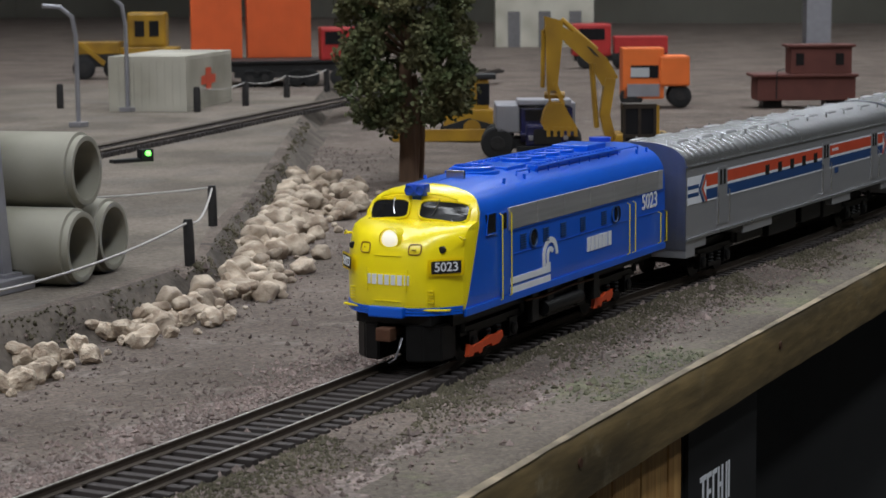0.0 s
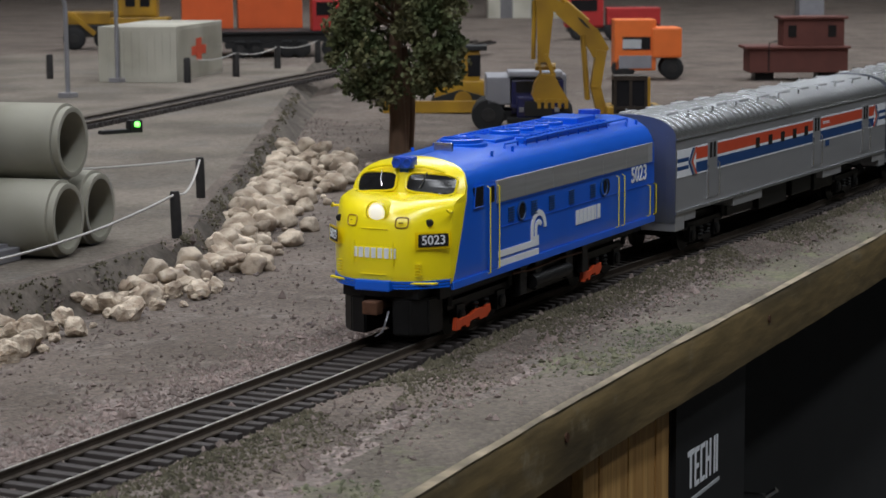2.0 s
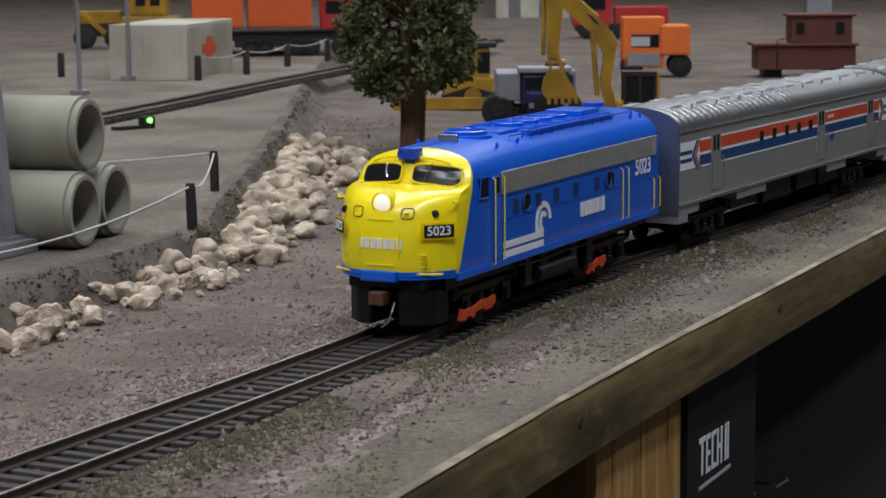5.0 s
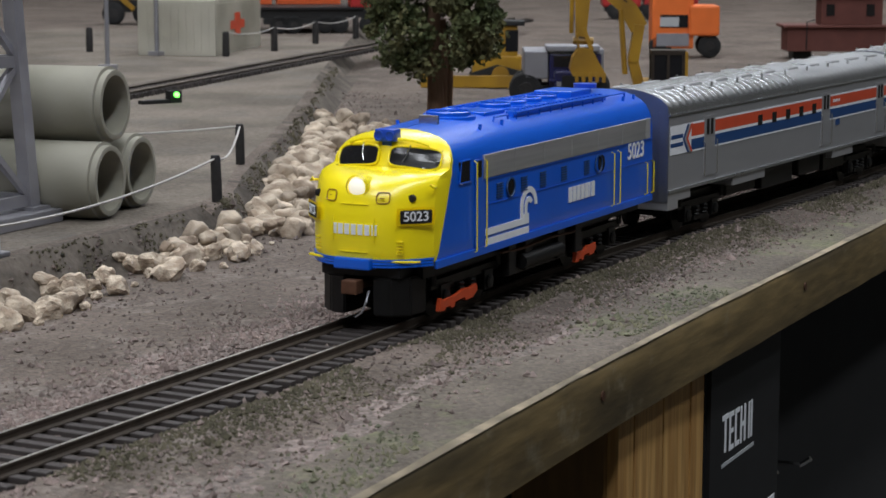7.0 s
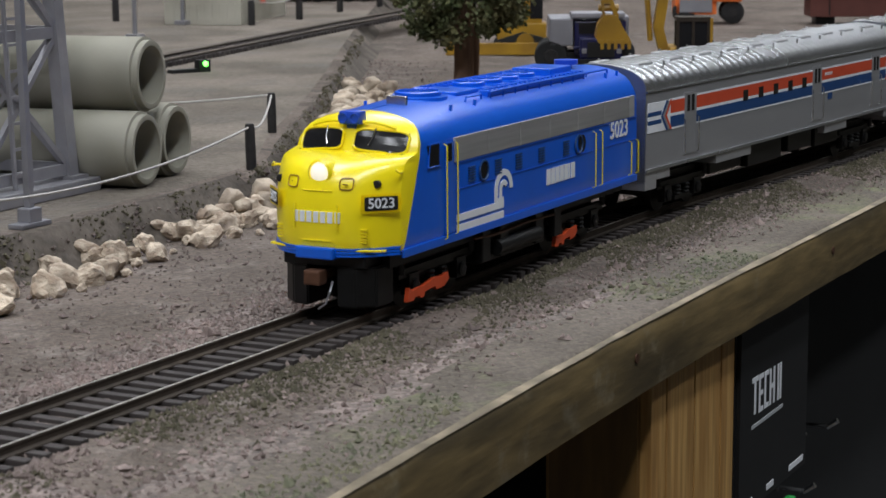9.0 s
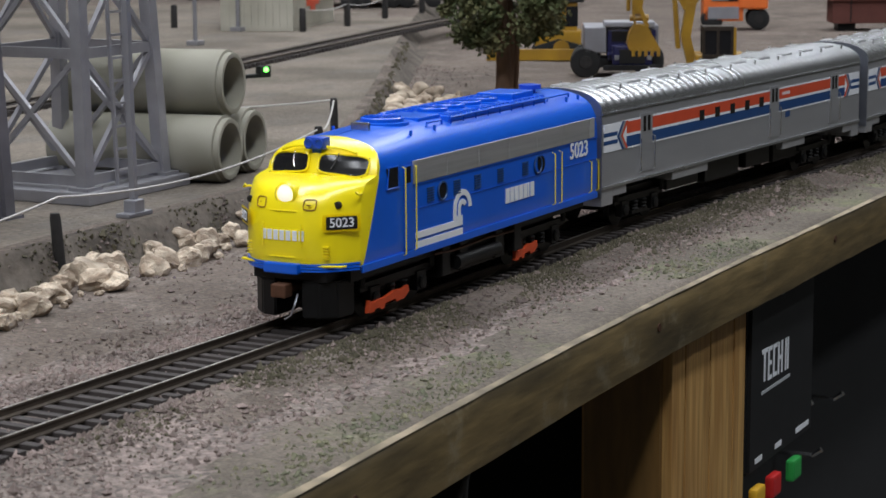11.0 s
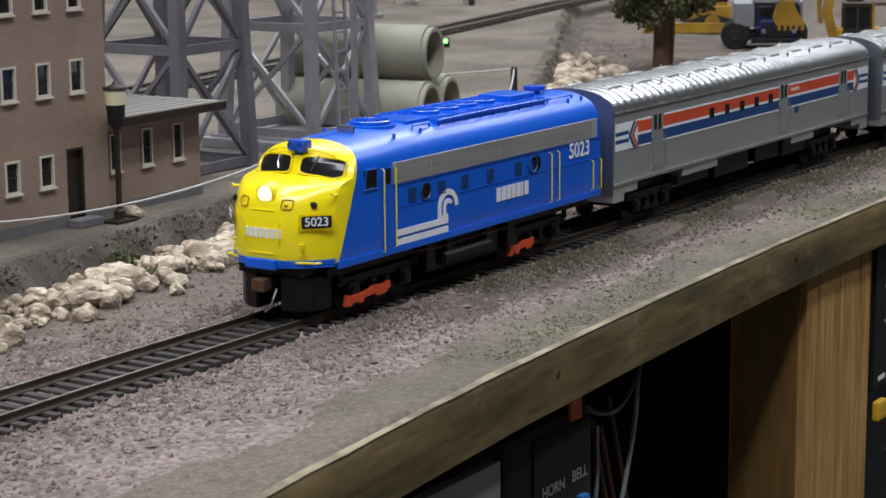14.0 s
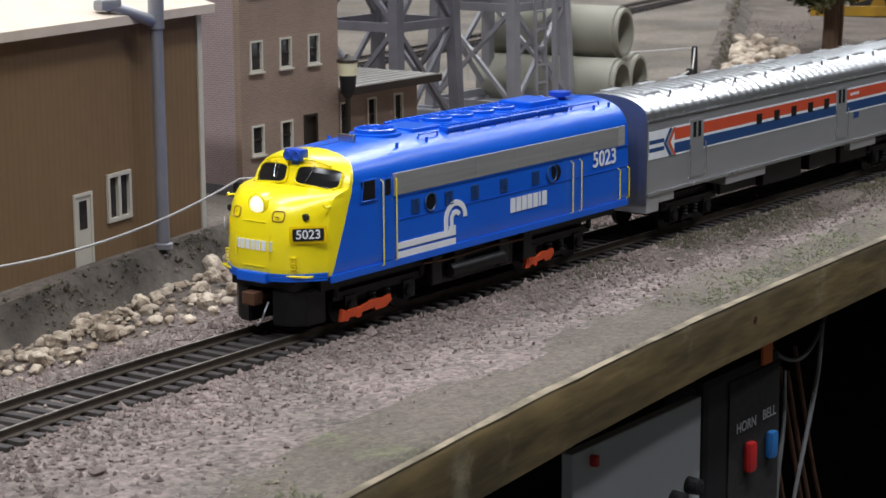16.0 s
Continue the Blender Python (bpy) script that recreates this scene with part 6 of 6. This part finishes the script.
part("cab_guard", B((-1.5, 1.9, -1.7, 0.7, 3.45, 3.8), bevel=0.08), M["tipper"], bt, "grey guard over the cab")

# orange dumper
od = thing("dump_truck", at(156.0, 33.0, low(156, 33) - 0.02, RZ), "orange dump truck parked in the yard", "truck")
tyres(od, [(-1.8, -1.6), (2.4, -1.6), (2.5, 1.0), (-1.6, 1.0)], 1.0, 0.8)
part("cab", B((-2.6, 1.0, -1.6, 1.5, 0.8, 5.2), bevel=0.12), M["orange"], od, "orange cab")
part("tipper_body", B((0.6, 3.2, -1.9, 1.9, 1.9, 4.5), bevel=0.2), M["orange"], od, "orange tipper body")
part("windscreen", B((-1.9, 0.5, -1.66, -1.58, 2.6, 3.7), bevel=0.02), M["glass"], od)
part("windscreen_shade", B((-1.9, -0.3, -1.7, -1.6, 2.7, 3.5)), M["pale"], od)
part("grille", B((-2.2, 0.6, -1.68, -1.58, 1.0, 2.1), bevel=0.02), M["tipper"], od)

# caboose
cz = thing("caboose", at(159.5, 20.8, low(159.5, 20.8), RZ), "dark maroon caboose on the far siding", "railway car")
part("body", B((-3.8, 4.6, -1.8, 1.8, 0.7, 2.7), bevel=0.05), M["maroon"], cz)
part("roof", B((-4.2, 4.8, -2.1, 2.1, 2.7, 2.95), bevel=0.08), M["maroon"], cz)
part("cupola", B((-0.9, 4.3, -1.5, 1.5, 2.95, 5.2), bevel=0.06), M["maroon"], cz)
part("cupola_roof", B((-1.2, 4.6, -1.75, 1.75, 5.2, 5.45), bevel=0.1), M["maroon"], cz)
for x in (-0.5, 2.9):
    part("window", B((x, x + 0.7, -1.55, -1.5, 3.7, 4.7)), M["pane"], cz, "dark cupola window")
bm = bmesh.new()
wire(bm, [(-2.2, -2.0, 0.9), (-2.2, -2.1, 3.2), (-1.5, -1.8, 3.4)], 0.06, 5)
part("ladder_rail", bm, M["black"], cz)
for x in (-3.2, 2.2):
    part("truck", B((x, x + 1.6, -1.2, 1.2, 0, 0.8), bevel=0.05), M["chassis"], cz)

# yellow crane carrier
yc = thing("crane_truck", at(166.0, 94.0, ground_z(166, 94), RZ), "yellow crane truck with a black boom", "truck")
tyres(yc, [(-4.4, -1.4), (-1.2, -1.4), (0.2, -1.4), (4.0, -1.4)], 1.15, 0.8)
part("carrier", B((-5.2, 5.2, -1.3, 1.4, 1.3, 2.6), bevel=0.1), M["black"], yc)
part("deck", B((-5.4, -0.6, -1.35, 1.4, 2.6, 3.9), (-0.6, 5.4, -1.35, 1.4, 2.6, 3.3), bevel=0.12), M["cat"], yc, "yellow deck")
part("cab", B((0.2, 4.2, -1.3, 1.3, 3.3, 6.9), bevel=0.3), M["cat"], yc)
part("cab_glass", B((1.0, 2.0, -1.36, -1.28, 4.4, 6.0), (2.5, 3.5, -1.36, -1.28, 4.4, 6.0)), M["glass"], yc)
bm = bmesh.new()
beam(bm, (-4.6, -1.4, 3.7), (-2.2, -1.4, 1.6), 0.3, 0.5)
part("strut", bm, M["cat"], yc)

# container lorry
tr = thing("container_lorry", at(158, 70.5, ground_z(158, 70.5), RZ + 8), "flatbed lorry with orange containers and a red cab", "truck")
part("flatbed", B((-5.5, 5.6, -1.4, 1.4, 1.5, 2.3), bevel=0.05), M["black"], tr)
part("drop_deck", B((-5.0, 2.2, -1.5, 1.5, 0.9, 1.5)), M["black"], tr)
tyres(tr, [(-3.6, -1.5), (-2.2, -1.5), (0.8, -1.5), (2.2, -1.5), (4.9, -1.5)], 0.85, 0.6)
part("cab", B((3.2, 6.6, -1.5, 1.5, 2.4, 5.6), bevel=0.25), M["truck_red"], tr, "bright red cab")
part("cab_glass", B((3.6, 5.2, -1.56, -1.48, 4.0, 5.2)), M["glass"], tr)
for x0, x1 in ((-11.2, -6.2), (-5.7, 0.6)):
    q = thing("orange_container", at(164, 76, PLATEAU + 2.5, RZ + 8), "orange freight container stacked on the lorry", "container", "orange containers")
    part("shell", B((x0 + 3.6, x1 + 3.6, -1.6, 1.6, 0, 6.5), bevel=0.06), M["orange_red"], q)
    bm = bmesh.new()
    for i in range(int((x1 - x0) / 0.5)):
        box(bm, x0 + 3.75 + i * 0.5, x0 + 3.98 + i * 0.5, -1.65, -1.6, 0.3, 6.2)
    tagged(part("corrugation", bm, M["orange_red"], q), kind="stuff")
part("load_frame", B((-8, 4.4, -1.7, 7.5, 2.3, 2.5)), M["black"], tr)

# red truck, far off
rt = thing("red_truck", at(226, 62, ground_z(226, 62), RZ), "dark red truck in the back of the yard", "truck")
tyres(rt, [(-3.8, -1.6), (0.5, -1.6), (3.0, -1.6), (5.2, -1.6)], 1.2, 0.8)
part("chassis", B((-5.2, 6.2, -1.3, 1.4, 1.0, 1.8)), M["black"], rt)
part("cab", B((-5.6, -0.8, -1.6, 1.6, 1.6, 5.6), bevel=0.3), M["truck_red"], rt, "dark red cab")
part("cab_glass", B((-4.8, -1.6, -1.66, -1.58, 3.6, 5.0)), M["glass"], rt)
part("load_bed", B((-0.4, 6.2, -1.6, 1.6, 1.8, 4.0), bevel=0.15), M["truck_red"], rt)

# lamp standards of the yard
for x, y, h in ((106.1, 58.0, 8.4), (121.2, 64.0, 9.0)):
    l2 = thing("yard_lamp", at(x, y, ground_z(x, y)), "thin grey yard lamp standard", "street lamp", "yard lamps")
    bm = bmesh.new()
    wire(bm, [(0, 0, 0), (0, 0, h * 0.75), (-0.15, 0.2, h * 0.92), (-0.7, 0.8, h), (-1.5, 1.7, h + 0.1)], 0.17, 8)
    part("pole", bm, M["lampgrey"], l2, smooth=60)
    part("foot", B((-0.5, 0.5, -0.5, 0.5, 0, 0.35), bevel=0.05), M["steel_light"], l2)

# timber edging and far things
tb = thing("timber_edge", at(150, 112, ground_z(150, 112), RZ + 12), "grey timber edging across the yard", "timber")
part("rail", B((-14, 4, -0.3, 0.3, 0.9, 1.7)), M["plinth"], tb)
for x in (-12, -6, 0, 3.5):
    part("stub", B((x, x + 0.8, -0.3, 0.3, 0, 0.9)), M["bronze"], tb)
fs_ = thing("far_shed", at(300, 100, ground_z(300, 100) - 0.2, RZ), "pale grey shed far across the yard", "building")
part("wall", B((-10, 6, -4, 4, 0, 14)), M["offwhite"], fs_)
for x in (-8, -3, 2):
    part("doorway", B((x, x + 2.0, -4.1, -4.0, 0, 6)), M["plinth"], fs_)
part("roof", B((-11, 7, -5, 5, 14, 14.6)), M["shingle"], fs_)
col = thing("steel_column", at(318, 61, ground_z(318, 61), RZ), "grey steel room column", "column")
part("shaft", B((-2, 2, -2, 2, 0, 170)), M["lampgrey"], col)

# ---- below the board ----
leg = thing("bench_leg", at(37.4, -7.1, -90), "laminated pine leg under the railway board", "leg")
for i in range(6):
    x0 = i * 1.18
    part("lamella", B((x0, x0 + 1.165, 0.0 if i % 2 else 0.03, 3.2, 0, 87.4), bevel=0.03), M["pine"], leg)
# thin skin added on the leg's side; its darker brown includes the side's shade
part("side_board", B((-0.25, -0.01, 0.35, 3.0, 0, 87.35)), M["stain"], leg, "darker brown skin for the shaded side of the leg")

pk = thing("power_pack", at(45.3, -7.0, -9.6), "black train power pack with coloured knobs", "power pack")
bm = bmesh.new()
prism(bm, [(0, 0.6), (7.6, 0.6), (7.6, 7.3), (0, 7.3)], 4.0, "y", 0)
bmesh.ops.bevel(bm, geom=list(bm.edges), offset=0.15, segments=2, affect="EDGES")
part("casing", bm, M["black"], pk)
for strokes in (((1.3, 4.9, 0.62, 0.17), (1.53, 3.85, 0.16, 1.04)), ((2.0, 3.8, 0.15, 1.24), (2.15, 4.88, 0.3, 0.16), (2.15, 4.34, 0.26, 0.15), (2.15, 3.8, 0.3, 0.16)), ((2.58, 3.8, 0.15, 1.22), (2.73, 4.87, 0.3, 0.15), (2.73, 3.8, 0.3, 0.15)),
                ((3.14, 3.78, 0.15, 1.22), (3.29, 4.32, 0.24, 0.15), (3.53, 3.78, 0.15, 1.22)), ((3.98, 3.76, 0.15, 1.22),), ((4.24, 3.76, 0.15, 1.22),)):
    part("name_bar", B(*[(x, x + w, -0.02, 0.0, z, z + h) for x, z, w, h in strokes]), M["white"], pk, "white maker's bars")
part("small_print", B((1.3, 4.6, -0.02, 0.0, 3.4, 3.52)), M["pale"], pk)
for x, mt in ((0.0, "amber"), (1.85, "red_knob"), (4.3, "green_knob")):
    part("knob", B((x, x + 1.05, -0.35, 0.0, -0.65, 0.2), bevel=0.12), M[mt], pk)
for x, w in ((0.7, 0.8), (3.0, 0.75), (5.5, 1.6)):
    part("knob_label", B((x, x + w, -0.02, 0.0, 0.95, 1.15)), M["white"], pk)
part("bracket", B((1.0, 6.6, 0.5, 3.5, 7.3, 7.6)), M["black"], pk)

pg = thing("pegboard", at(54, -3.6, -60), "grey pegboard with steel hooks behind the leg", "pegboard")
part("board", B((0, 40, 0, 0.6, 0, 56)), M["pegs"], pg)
for x, z in ((3.5, 50.6), (5.0, 48.2), (3.0, 45.0), (8.0, 50)):
    bm = bmesh.new()
    wire(bm, [(x, 0, z), (x, -1.6, z), (x, -2.0, z + 0.3)], 0.12, 6)
    part("hook", bm, M["chrome"], pg, "bright steel hook")
part("tape", B((2.0, 2.5, -0.05, 0.0, 54.0, 56)), M["offwhite"], pg)
bm = bmesh.new()
lathe(bm, [(0.25, -3.4), (0.3, -2.2), (0.28, 0.0), (0.3, 2.4), (0.2, 2.6)], (1.5, -1.6, 41), 12, "x")
part("screwdriver", bm, M["black"], pg, "black screwdriver on a hook")

pp = thing("control_panel", at(6.4, -6.7, -20), "pale grey control panel under the board", "panel")
part("plate", B((0, 7.9, 0, 0.4, 0, 16.0), bevel=0.05), M["pale"], pp)
for x, z in ((6.1, 13.0), (7.1, 13.2)):
    bm = bmesh.new()
    lathe(bm, [(0.3, 0), (0.26, -0.45), (0.14, -0.5)], (x, 0, z), 18, "y")
    part("dial", bm, M["black"], pp, "black dial")
part("lever", B((0.95, 1.15, -0.25, 0, 15.4, 15.75), bevel=0.04), M["red_knob"], pp)

hb = thing("sound_controller", at(14.2, -6.7, -13.75), "black handheld controller with red and blue buttons", "controller")
part("casing", B((0.3, 5.9, 0, 1.6, 3.5, 10.2), bevel=0.3), M["black"], hb)
part("face_plate", B((2.0, 5.7, -0.06, 0.0, 4.0, 9.8), bevel=0.02), M["post"], hb)
for x, mt in ((2.9, "red_knob"), (4.5, "blue_knob")):
    part("button", B((x + 0.1, x + 0.62, -0.4, -0.06, 6.4 if x < 4 else 6.5, 7.5), bevel=0.18), M[mt], hb, smooth=40)
letters("HORN", 0.5, M["pale"], hb, pose(3.2 * C, -0.08 * C, 8.05 * C, 90, 0, 0))
letters("BELL", 0.5, M["pale"], hb, pose(4.9 * C, -0.08 * C, 8.1 * C, 90, 0, 0))
part("hang_tag", B((4.3, 5.0, -0.1, 0.0, 9.9, 10.8)), M["orange"], hb, "orange tag")
CABLES = (
    ("cable", 0.08, [(19.2, -6.2, -2.7), (20.3, -6.5, -3.9), (22.0, -6.6, -4.3), (24.2, -6.3, -3.6), (25.2, -6, -2.7)]),
    ("cable", 0.085, [(21.0, -6.4, -4.6), (20.6, -6.6, -6.5), (20.2, -6.6, -9.0), (20.9, -6.4, -12.5), (22.4, -6.2, -17), (23, -6, -30)]),
    ("cable", 0.085, [(24.0, -6.4, -3.5), (23.2, -6.6, -5.5), (21.6, -6.6, -9.5), (20.8, -6.5, -13), (21.4, -6.2, -20), (22, -6, -30)]),
    ("rust", 0.09, [(21.4, -6.0, -4.6), (21.9, -6.2, -7), (23.4, -6.2, -11), (25.4, -6, -16), (27, -6, -30)]),
    ("rust", 0.09, [(22.0, -6.0, -4.9), (22.6, -6.2, -7.5), (24.2, -6.2, -11.5), (26.3, -6, -16.5), (28, -6, -30)]),
    ("rust", 0.09, [(20.9, -5.9, -4.8), (21.2, -6.1, -8), (22.6, -6.1, -12), (24.4, -6, -17), (26, -6, -30)]),
    ("rust", 0.08, [(23.0, -5.8, -4.2), (24.4, -6.0, -9), (26.2, -6.0, -13), (28.4, -6, -19), (30, -6, -30)]),
)
for mt, r, line in CABLES:
    knots = [smooth_curve([(k, p[c]) for k, p in enumerate(line)]) for c in range(3)]
    bm = bmesh.new()
    wire(bm, [tuple(f(u * (len(line) - 1) / 40) for f in knots) for u in range(41)], r, 6)
    tagged(part("cable", bm, M[mt], smooth=60), "loose hanging cable under the board" if mt == "cable" else "thin brown wire hanging under the board", "cable", "hanging cables")


# ---- movement ----
def on_track(x, near, far):
    """The pose of a vehicle whose front is at x, from where its two trucks stand on the track."""
    ya, yb = track_y(x + near), track_y(x + far)
    th = math.atan((yb - ya) / (far - near))
    return pose((x + near - near * math.cos(th)) * C, (ya - near * math.sin(th)) * C, 0, 0, 0, math.degrees(th))


def motions():
    walk(loco, [(t, on_track(s, 4.0, 13.0)) for t, s in RUN])
    walk(car_a, [(t, on_track(s + 18.3, 3.9, 20.6)) for t, s in RUN])
    walk(car_b, [(t, on_track(s + 43.95, 3.9, 20.6)) for t, s in RUN])


motions()
